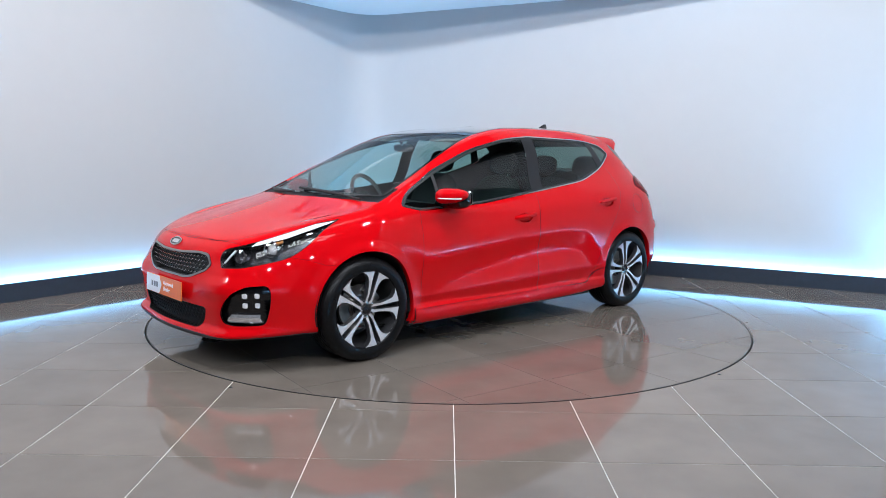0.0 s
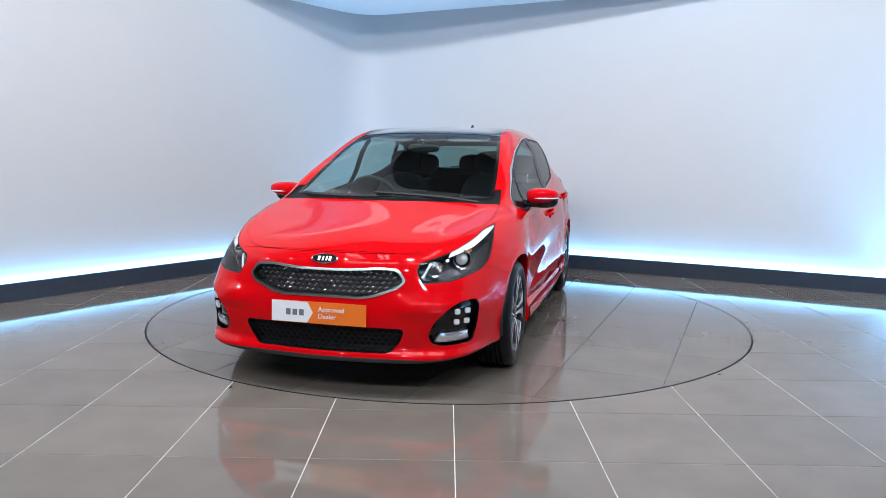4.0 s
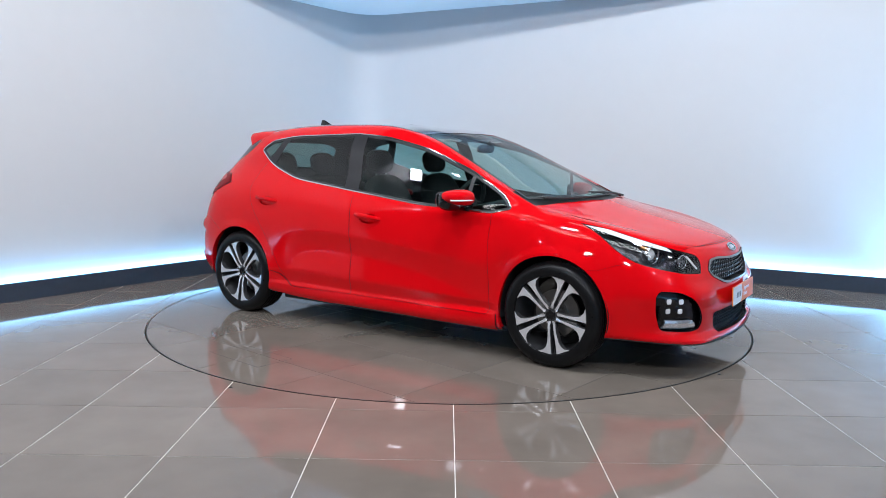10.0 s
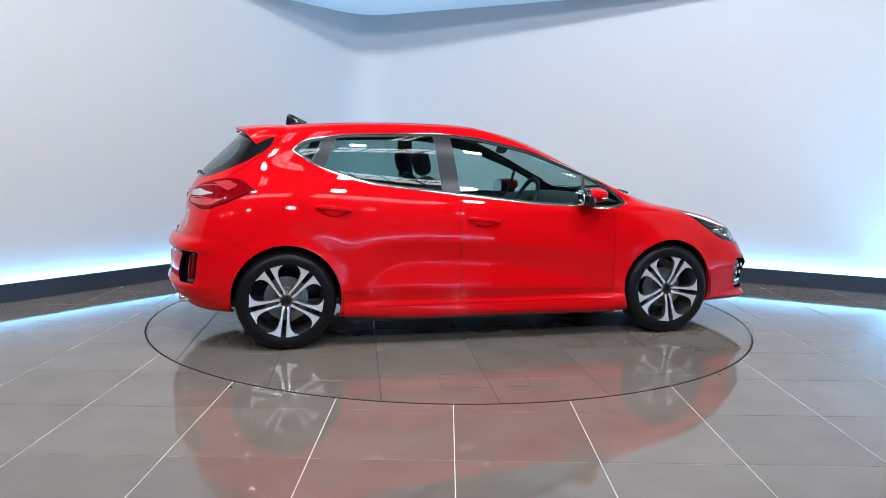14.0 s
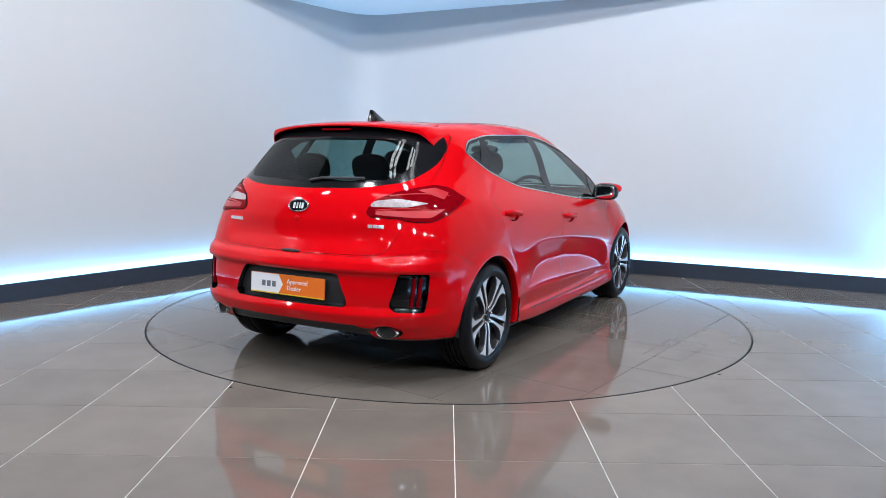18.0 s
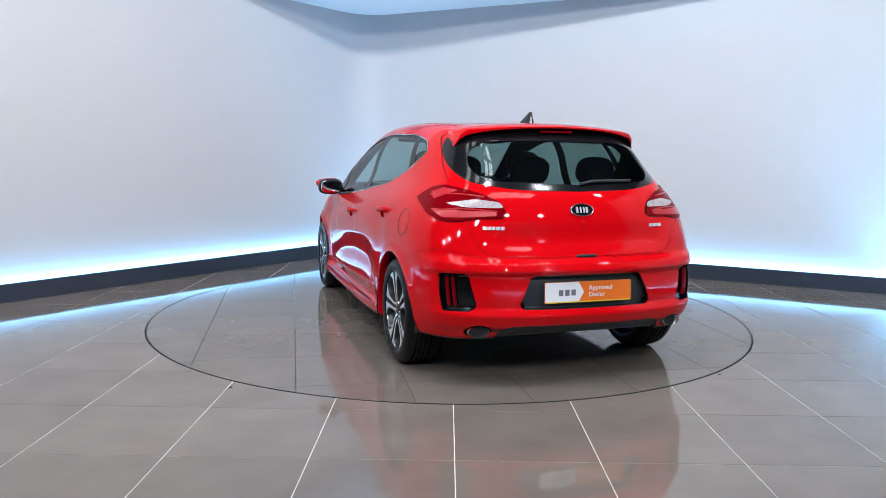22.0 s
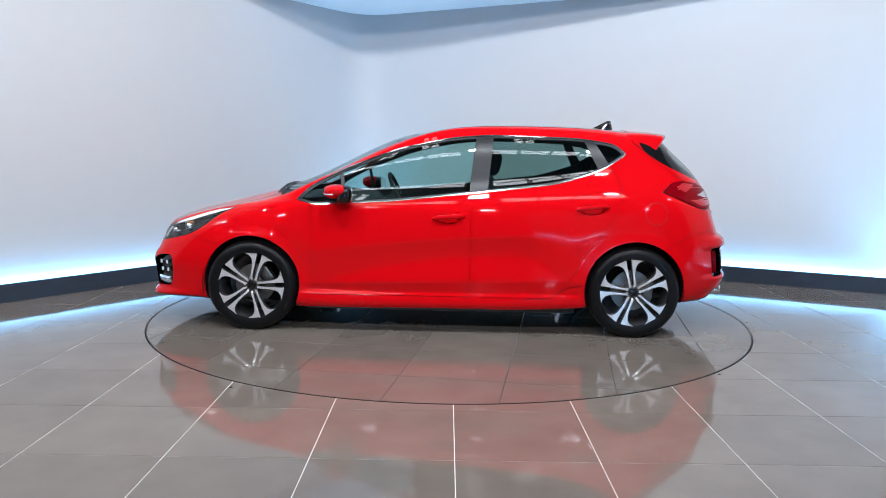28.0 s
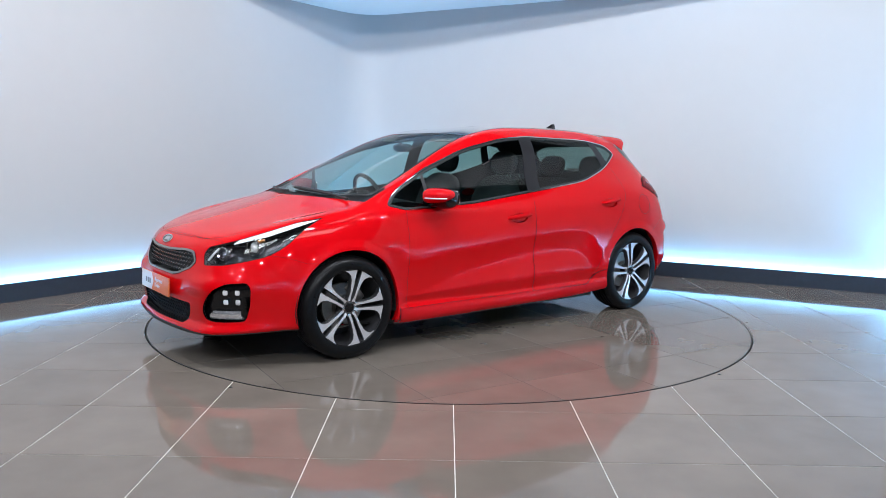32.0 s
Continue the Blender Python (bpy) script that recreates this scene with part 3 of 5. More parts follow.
def rounded(points, r=0.02, steps=4, closed=True):
    """A flat outline with its corners rounded by r (or by a third number at a point)."""
    out = []
    n = len(points)
    for i, q in enumerate(points):
        p = Vector(q[:2])
        a, b = Vector(points[i - 1][:2]), Vector(points[(i + 1) % n][:2])
        rad = q[2] if len(q) > 2 else r
        da, db = a - p, b - p
        cutoff = min(rad, da.length * 0.49, db.length * 0.49)
        if cutoff < 1e-4:
            out.append(tuple(p))
            continue
        s, e = p + da.normalized() * cutoff, p + db.normalized() * cutoff
        for k in range(steps + 1):
            t = k / steps
            out.append(tuple(s * (1 - t) ** 2 + p * 2 * t * (1 - t) + e * t * t))
    return out


def shrunk(poly, d):
    """The outline moved inwards by d."""
    area = sum(a[0] * b[1] - b[0] * a[1] for a, b in zip(poly, poly[1:] + poly[:1]))
    sgn = 1 if area > 0 else -1
    pts = [Vector(q) for q in poly]
    pts = [p for i, p in enumerate(pts) if (p - pts[i - 1]).length > 1e-5]
    out = []
    for i, p in enumerate(pts):
        a, b = (p - pts[i - 1]).normalized(), (pts[(i + 1) % len(pts)] - p).normalized()
        n1, n2 = Vector((-a.y, a.x)) * sgn, Vector((-b.y, b.x)) * sgn
        mid = (n1 + n2)
        mid = mid.normalized() if mid.length > 1e-6 else n1
        out.append(tuple(p + mid * d / max(0.4, mid.dot(n1))))
    return out


def skin_part(skin, names, name, material, parent, label="", sides=("left", "right"), inset=0.0, joined=False, drop=None, wall=False, flat=0.0):
    """Makes parts of the named faces: one over both halves (joined), or one a side."""
    faces = skin.take(*names)
    mean = sum((skin.n[i] for ids in faces for i in ids), Vector()).normalized() if faces else Vector()
    if joined:
        mean.y = 0
    made = []
    halves = [("left", "right")] if joined else [(s,) for s in sides]
    for group in halves:
        verts, normals, polys = [], [], []
        for side in group:
            index = {}
            sg = 1 if side == "left" else -1
            top = {}

            def vert(i, table, off):
                if i not in table:
                    p, n = skin.p[i], skin.n[i]
                    q = p - n * off if drop is None or off == 0 else p + Vector(drop)
                    table[i] = len(verts)
                    verts.append((q.x, q.y * sg, q.z))
                    if flat:
                        n = n.lerp(mean, flat).normalized()
                    normals.append((n.x, n.y * sg, n.z))
                return table[i]

            off = inset if drop is None else 1.0
            for ids in faces:
                ring = [vert(i, index, off) for i in ids]
                polys.append(ring if sg > 0 else ring[::-1])
            if wall:
                count = {}
                for ids in faces:
                    for i, j in zip(ids, ids[1:] + ids[:1]):
                        count[(i, j)] = count.get((i, j), 0) + 1
                for (i, j) in count:
                    if (j, i) not in count and not (abs(skin.p[i].y) < 1e-4 and abs(skin.p[j].y) < 1e-4):
                        quad = [vert(i, top, 0), vert(j, top, 0), index[j], index[i]]
                        polys.append(quad[::-1] if sg > 0 else quad)
        me = bpy.data.meshes.new(name)
        me.from_pydata(verts, [], polys)
        me.materials.append(material)
        me.polygons.foreach_set("use_smooth", [True] * len(me.polygons))
        if not wall and verts:
            me.normals_split_custom_set_from_vertices(normals)
        ob = new(name, me)
        ob.parent = parent
        if label:
            ob["label"] = label
        made.append(ob)
    return made


X, Y, Z = (1, 0, 0), (0, 1, 0), (0, 0, 1)
from mathutils.bvhtree import BVHTree

car = tagged(new("car"), "glossy red five-door hatchback parked on a tiled turntable", "car")
skin = Skin()
SKIN_TREE = BVHTree.FromPolygons(skin.p, [f[0] for f in skin.faces])


def on_side(x, z, off=0.0):
    """The point of the left side at x and z, off metres proud of it, and the normal."""
    p, n, _, _ = SKIN_TREE.ray_cast(Vector((x, 2, z)), Vector((0, -1, 0)))
    n = n if n.y > 0 else -n
    return p + n * off, n


def on_front(y, z, off=0.0, sign=1):
    p, n, _, _ = SKIN_TREE.ray_cast(Vector((3 * sign, max(abs(y), 1e-4), z)), Vector((-sign, 0, 0)))
    n = n if n.x * sign > 0 else -n
    if y < 0:
        p, n = Vector((p.x, -p.y, p.z)), Vector((n.x, -n.y, n.z))
    return p + n * off, n


def on_top(x, y, off=0.0):
    p, n, _, _ = SKIN_TREE.ray_cast(Vector((x, max(abs(y), 1e-4), 3)), Vector((0, 0, -1)))
    n = n if n.z > 0 else -n
    if y < 0:
        p, n = Vector((p.x, -p.y, p.z)), Vector((n.x, -n.y, n.z))
    return p + n * off, n


def circle(cx, cz, r, steps=56):
    return [(cx + r * math.cos(2 * math.pi * k / steps), cz + r * math.sin(2 * math.pi * k / steps)) for k in range(steps)]


def panel(outline, u, w, towards, name, gap=0.0026, over=None):
    """A body panel inside its shut line."""
    skin.cut(outline, u, w, towards, "gap", over)
    skin.cut(shrunk(outline, gap), u, w, towards, name, ("gap",))


FQ, RQ = (0.7071, 0.7071, 0), (-0.7071, 0.7071, 0)      # the ways in which the front and the rear corner face
FU, RU = (-0.7071, 0.7071, 0), (0.7071, 0.7071, 0)
FRONT, REAR, TOP = (1, 0.1, 0.1), (-1, 0.25, 0.15), (0.2, 0.1, 1)

# panels
panel([(2.4, .05), (2.4, .738), (1.99, .734), (1.80, .665), (1.68, .640), (1.58, .605), (1.25, .60), (1.25, .05)], X, Z, (.5, .5, -.2), "front_bumper", 0.0022)
panel([(-2.4, .05), (-2.4, .70), (-1.99, .705), (-1.88, .748), (-1.72, .722), (-1.60, .655), (-1.50, .60), (-1.40, .60), (-1.40, .05)], X, Z, (-.5, .5, -.2), "rear_bumper", 0.0016)
HOOD = rounded([(2.052, -.05, 0), (2.050, .10), (2.014, .40, .08), (1.94, .515, .05), (1.80, .615, .05), (1.46, .735, .05), (1.11, .725, .03), (1.20, .45, .1), (1.285, .1), (1.29, -.05, 0)], 0.05)
panel(HOOD, X, Y, TOP, "bonnet", over=("body",))
panel(rounded([(.895, .95, 0), (.880, .74, .05), (.892, .268, .03), (-.214, .268, .01), (-.218, .80), (-.236, 1.05, 0)], 0.03), X, Z, Y, "front_door", over=("body",))
panel(rounded([(-.232, 1.10, 0), (-.219, .80), (-.215, .268, .01), (-.80, .268, .06), (-.90, .39, .05), (-.99, .545, .08), (-1.10, .70, .08), (-1.19, .825, .05), (-1.262, .97, .06), (-1.215, 1.13, .05), (-1.12, 1.22, 0), (-.30, 1.22, 0)], 0.03), X, Z, Y, "rear_door", over=("body",))
panel(rounded([(.962, .12, 0), (.960, .285, .01), (.905, .266, .02), (-.79, .266, .05), (-.88, .345, .03), (-.992, .368, .01), (-.992, .12, 0)], 0.02), X, Z, (0, 1, -.4), "side_skirt", 0.002)
TAILGATE = rounded([(-.05, 1.402, 0), (.40, 1.398, .05), (.60, 1.365, .05), (.655, 1.20, .05), (.672, 1.07, .06), (.612, .82, .06), (.588, .755, .05), (.53, .712, .05), (-.05, .706, 0)], 0.05)
panel(TAILGATE, Y, Z, REAR, "tailgate", over=("body",))
# wheel openings
for ax in (FRONT_AXLE, REAR_AXLE):
    skin.cut(circle(ax, HUB_Z + 0.012, 0.343), X, Z, (0, 1, -.1), "arch")
# side windows inside their bright trim
DLO = rounded([(1.002, .918, .02), (.87, .886, .05), (.31, .917), (-.3, .985), (-.82, 1.047, .1), (-1.12, 1.143, .1), (-1.298, 1.258, .03), (-1.215, 1.328, .06), (-.97, 1.367, .1), (-.34, 1.383), (-.075, 1.362, .1), (.30, 1.281, .1), (.69, 1.133, .1), (.92, 1.005, .05)], 0.03)
skin.cut(DLO, X, Z, (0, 1, .2), "window_trim")
INNER = shrunk(DLO, 0.0068)
skin.cut(INNER, X, Z, (0, 1, .2), "seal")
PANES = shrunk(DLO, 0.019)
skin.cut(PANES, X, Z, (0, 1, .2), "pane")
for name, strip in (("window_divider", [(.715, 1.2), (.690, 1.2), (.640, .85), (.668, .85)]), ("centre_pillar", [(-.255, 1.42), (-.375, 1.42), (-.325, .95), (-.20, .95)]), ("quarter_pillar", [(-.965, 1.42), (-1.025, 1.42), (-1.205, 1.12), (-1.125, 1.08)])):
    skin.cut(strip, X, Z, (0, 1, .2), name, ("pane", "seal"))
for f in skin.faces:
    if f[1] == "pane":
        cx, cz = sum(skin.p[i].x for i in f[0]) / len(f[0]), sum(skin.p[i].z for i in f[0]) / len(f[0])
        split_a = .668 + (cz - .95) * .2
        split_c = -1.16 + (cz - 1.1) * .6
        f[1] = "quarter_light" if cx > split_a else "front_window" if cx > -.28 else "rear_window" if cx > split_c else "rear_quarter_window"
# windscreen, black roof glass and rear window
skin.cut(rounded([(1.33, -.05, 0), (1.315, .1), (1.23, .45, .1), (1.14, .728, .02), (.93, .70, .02), (1.0, .45, .1), (1.10, -.05, 0)], 0.05), X, Y, TOP, "cowl", ("body", "gap"))
WS = rounded([(1.240, -.05, 0), (1.222, .2), (1.150, .45, .1), (1.032, .668, .03), (.77, .638), (.50, .598), (.25, .552, .03), (.13, .530, .03), (.19, .3), (.215, -.05, 0)], 0.05)
skin.cut(WS, X, Y, TOP, "screen_band", ("body", "gap", "cowl"))
skin.cut(shrunk(WS, 0.02), X, Y, TOP, "windscreen", ("screen_band",))
ROOF = rounded([(.245, -.05, 0), (.220, .3), (.150, .534, .03), (-.30, .520, .05), (-1.05, .50, .05), (-1.22, .44, .06), (-1.25, -.05, 0)], 0.05)
skin.cut(ROOF, X, Y, TOP, "roof_glass", ("body", "gap", "screen_band"))
RG = rounded([(-.05, 1.398, 0), (.40, 1.394, .05), (.580, 1.358, .05), (.632, 1.28, .06), (.645, 1.17, .05), (.585, 1.095, .06), (.36, 1.058, .1), (-.05, 1.050, 0)], 0.05)
skin.cut(RG, Y, Z, REAR, "rear_band", ("tailgate", "gap", "body"))
skin.cut(rounded([(-.05, 1.33, 0), (.40, 1.325, .05), (.53, 1.285, .05), (.565, 1.17, .05), (.50, 1.105, .06), (-.05, 1.085, 0)], 0.05), Y, Z, REAR, "rear_window_glass", ("rear_band",))
# lamps
HL = [(-.471, .860, .01), (-.601, .836), (-.747, .788), (-.916, .736), (-1.083, .694, .015), (-1.112, .655, .02), (-1.096, .592, .012), (-.962, .601), (-.839, .624), (-.740, .646), (-.677, .672, .04), (-.615, .722), (-.542, .806)]
skin.cut(rounded(HL, 0.02), FU, Z, FQ, "lamp_edge", ("body", "gap", "front_bumper", "bonnet"))
skin.cut(shrunk(rounded(HL, 0.02), .004), FU, Z, FQ, "headlamp", ("lamp_edge",))
skin.cut(rounded([(-.49, .850, 0), (-.601, .832), (-.747, .784), (-.90, .738, .0), (-.93, .712, .01), (-.740, .758), (-.53, .832, 0)], 0.01), FU, Z, FQ, "daylight_strip", ("headlamp",))
TL = [(-.505, 1.003, .01), (-.608, 1.066), (-.696, 1.081), (-.809, 1.066), (-.928, 1.040), (-1.032, .997, .03), (-1.078, .935, .02), (-1.06, .908, .02), (-.918, .903), (-.854, .886, .03), (-.739, .888), (-.636, .926)]
skin.cut(rounded(TL, 0.03), RU, Z, RQ, "tail_edge", ("body", "gap", "tailgate", "rear_bumper"))
skin.cut(shrunk(rounded(TL, 0.03), .003), RU, Z, RQ, "tail_lamp", ("tail_edge",))
skin.cut(rounded([(-.752, .982, .01), (-.909, 1.006), (-1.03, .992, .02), (-1.055, .962, .02), (-.868, .962)], 0.02), RU, Z, RQ, "tail_lamp_clear", ("tail_lamp",))
skin.cut(rounded([(-.66, .952, .01), (-.86, .945), (-1.02, .945, .01), (-1.03, .922, .01), (-.86, .910), (-.75, .908, .02)], 0.01), RU, Z, RQ, "tail_lamp_bright", ("tail_lamp",))
skin.cut(rounded([(-.62, 1.035, .01), (-.70, 1.062), (-.80, 1.050), (-.72, 1.022, .01), (-.66, 1.000, .01)], 0.01), RU, Z, RQ, "tail_lamp_bright", ("tail_lamp",))
# openings of the nose
GR = [(-.05, .658, 0), (.12, .659, .03), (.20, .664, .03), (.31, .672, .03), (.395, .664, .02), (.438, .605, .02), (.402, .566, .02), (.275, .519, .03), (.20, .509, .02), (.14, .512, .02), (-.05, .513, 0)]
skin.cut(rounded(GR, 0.03), Y, Z, FRONT, "grille_frame", ("front_bumper", "gap"))
GRILLE_HOLE = [(-.05, .646, 0), (.12, .647, .03), (.20, .652, .03), (.31, .660, .03), (.386, .652, .02), (.424, .605, .02), (.394, .575, .02), (.272, .531, .03), (.20, .521, .02), (.14, .524, .02), (-.05, .525, 0)]
skin.cut(rounded(GRILLE_HOLE, 0.03), Y, Z, FRONT, "grille", ("grille_frame",))
skin.cut(rounded([(-.05, .372, 0), (.445, .366, .03), (.42, .300, .03), (.37, .238, .03), (-.05, .236, 0)], 0.02), Y, Z, FRONT, "lower_grille", ("front_bumper",))
FP = rounded([(-1.090, .340), (-1.067, .402), (-1.006, .470), (-.924, .507), (-.814, .511), (-.792, .477), (-.798, .386), (-.827, .285), (-1.012, .279), (-1.072, .292)], 0.03)
skin.cut(FP, FU, Z, FQ, "fog_pod", ("front_bumper",))
skin.cut([(3, .10), (3, .219), (1.2, .206), (1.2, .10)], X, Z, (.6, .3, -.6), "front_lip", ("front_bumper",))
# openings of the tail
skin.cut(rounded([(-.05, .618, 0), (.325, .615, .03), (.392, .465, .03), (.375, .436, .03), (-.05, .436, 0)], 0.02), Y, Z, (-1, .1, 0), "plate_recess", ("rear_bumper",))
skin.cut(rounded([(-.77, .622), (-.935, .628), (-.99, .455), (-.96, .425), (-.80, .422), (-.782, .51)], 0.02), RU, Z, RQ, "rear_pod", ("rear_bumper",))
skin.cut(rounded([(-.05, .350, 0), (.44, .346, .02), (.50, .300, .02), (.49, .10, 0), (-.05, .10, 0)], 0.02), Y, Z, (-1, .1, -.5), "diffuser", ("rear_bumper", "gap"))


skin.cut([(.593 + .068 * math.cos(2 * math.pi * k / 28), .313 + .038 * math.sin(2 * math.pi * k / 28)) for k in range(28)], Y, Z, (-1, .1, -.2), "pipe_recess", ("rear_bumper", "diffuser"))
for cx, cz, door in ((-.060, .805, "front_door"), (-1.040, .881, "rear_door")):
    skin.cut([(cx + .078 * math.cos(2 * math.pi * k / 24), cz + .034 * math.sin(2 * math.pi * k / 24)) for k in range(24)], X, Z, Y, door + "_cup", (door,))


def tidy(tag, to, least=0.02):
    """Small loose islands of a panel go to its neighbour."""
    faces = [f for f in skin.faces if f[1] == tag]
    root = list(range(len(faces)))

    def top(i):
        while root[i] != i:
            root[i] = root[root[i]]
            i = root[i]
        return i

    seen = {}
    for k, f in enumerate(faces):
        for i in f[0]:
            root[top(k)] = top(seen.setdefault(i, k))
    size = {}
    for k in range(len(faces)):
        size[top(k)] = size.get(top(k), 0) + 1
    for k, f in enumerate(faces):
        if size[top(k)] < least * len(faces):
            f[1] = to


tidy("tailgate", "body", 0.2), tidy("rear_band", "body", 0.2), tidy("bonnet", "body", 0.2), tidy("screen_band", "frit", 0.1), tidy("cowl", "body", 0.1), tidy("roof_glass", "body", 0.1)

# the parts of the skin that face the floor are unpainted
for f in skin.faces:
    if f[1] in ("body", "front_bumper", "rear_bumper", "side_skirt", "gap") and sum(skin.n[i].z for i in f[0]) < -0.72 * len(f[0]):
        f[1] = "underside_front" if skin.p[f[0][0]].x > 0 else "underside_rear"

# meshes of the panels
sp = lambda names, name, material, label="", **k: skin_part(skin, (names,) if isinstance(names, str) else names, name, material, car, label, **k)
front_bumper = sp("front_bumper", "front_bumper", PAINT, joined=True)[0]
rear_bumper = sp("rear_bumper", "rear_bumper", PAINT, joined=True)[0]
bonnet = sp("bonnet", "bonnet", PAINT, joined=True)[0]
body_shell = sp("body", "body_shell", PAINT, joined=True)[0]
front_doors = sp("front_door", "front_door", PAINT)
rear_doors = sp("rear_door", "rear_door", PAINT)
tailgate = sp("tailgate", "tailgate", PAINT, joined=True)[0]
for k, side in enumerate(("left", "right")):
    for tag, holder in (("front_door", front_doors), ("rear_door", rear_doors)):
        skin_part(skin, (tag + "_cup",), "handle_cup", PAINT, holder[k], sides=(side,), drop=(0, -.013, 0), wall=True)
sp("pipe_recess", "pipe_recess", BLACK, drop=(.06, 0, 0), wall=True)
skirts = sp("side_skirt", "side_skirt", PAINT, inset=-0.007)
sp("gap", "shut_line", PAINT, "sunken red flange between the panels", joined=True, inset=0.009)
sp("lamp_edge", "lamp_seal", BLACK, inset=0.004)
sp("tail_edge", "lamp_seal", BLACK, inset=0.004)
sp("window_trim", "window_trim", TRIM, "satin chrome trim round the side windows", inset=-0.002)
sp("seal", "window_seal", BLACK, inset=0.002)
sp("window_divider", "window_divider", BLACK, inset=0.001)
sp("centre_pillar", "centre_pillar", DARK_GREY, "satin dark grey door pillar", inset=0.001)
sp("quarter_pillar", "quarter_pillar", DARK_GREY, "satin dark grey rear pillar", inset=0.001)
for k, side in enumerate(("left", "right")):
    for tag, holder in (("quarter_light", front_doors), ("front_window", front_doors), ("rear_window", rear_doors), ("rear_quarter_window", None)):
        skin_part(skin, (tag,), "side_window" if "quarter" not in tag else "quarter_window", DOOR_GLASS if "rear" in tag else SIDE_GLASS, holder[k] if holder else car, "darker green-tinted glass" if "rear" in tag else "green-tinted glass", sides=(side,), inset=0.004, flat=0.25)
sp("cowl", "cowl_panel", COWL, joined=True, inset=0.006)
windscreen = sp("windscreen", "windscreen", SCREEN_GLASS, "clear green-tinted windscreen", joined=True, inset=0.001)[0]
sp(("screen_band", "frit"), "windscreen_border", BLACK_GLOSS, joined=True)
sp("roof_glass", "roof_panel", ROOF_GLASS, "black panoramic glass roof", joined=True, inset=-0.001)
sp("rear_band", "rear_window_border", BLACK_GLOSS, joined=True)
skin_part(skin, ("rear_window_glass",), "rear_window", REAR_GLASS, tailgate, "dark-tinted rear window", joined=True, flat=0.45)
headlamps = sp("headlamp", "headlamp", LENS, "clear headlamp with a projector lens")
skin_part(skin, ("headlamp", "daylight_strip"), "lamp_bowl", LAMP_GREY, car, drop=(-.10, -.035, -.01), wall=True)
for k, side in enumerate(("left", "right")):
    skin_part(skin, ("daylight_strip",), "daylight_strip", WHITE_LENS, headlamps[k], "white daytime light strip", sides=(side,), inset=-0.001)
tail_lamps = sp("tail_lamp", "tail_lamp", RED_LENS, "red tail lamp with a clear centre", inset=-0.006)
for k, side in enumerate(("left", "right")):
    skin_part(skin, ("tail_lamp_clear",), "clear_lens", GREY_LENS, tail_lamps[k], "clear white lens", sides=(side,), inset=-0.007)
for k, side in enumerate(("left", "right")):
    skin_part(skin, ("tail_lamp_bright",), "bright_lens", RED_GLOW_LENS, tail_lamps[k], "bright red lens band", sides=(side,), inset=-0.007)
grille_frame = sp("grille_frame", "grille", GRILLE_METAL, "satin chrome grille surround", joined=True, inset=-0.005)[0]
skin_part(skin, ("grille",), "grille_backing", BLACK, grille_frame, joined=True, drop=(-.045, 0, 0), wall=True)
lower_grille = sp("lower_grille", "lower_grille", COWL, "black honeycomb lower grille", joined=True, drop=(-.045, 0, 0), wall=True)[0]
fog_pods = sp("fog_pod", "fog_lamp_pod", BLACK_GLOSS, "gloss black pod of four square lamps", drop=(-.032, -.02, 0), wall=True)
sp("underside_front", "underside_panel", BLACK, "black unpainted underside", joined=True)
sp("underside_rear", "underside_panel", BLACK, "black unpainted underside", joined=True)
sp("front_lip", "front_lip", BLACK, joined=True)
sp("plate_recess", "plate_recess", BLACK, "dark plate recess", joined=True, drop=(.035, 0, 0), wall=True)
rear_pods = sp("rear_pod", "rear_pod", BLACK_GLOSS, "gloss black rear bumper pod", drop=(.028, -.02, 0), wall=True)
sp("diffuser", "diffuser", BLACK, "black lower rear bumper", joined=True, inset=0.012)
skin_part(skin, ("body", "bonnet", "front_door", "rear_door", "tailgate", "front_bumper", "rear_bumper", "side_skirt", "gap", "lamp_edge", "roof_glass", "window_trim", "seal", "screen_band", "frit", "rear_band", "underside_front", "underside_rear", "tail_lamp", "tail_lamp_clear", "tail_lamp_bright", "tail_edge"), "inner_lining", CABIN, car, "black cabin lining", joined=True, inset=0.012)


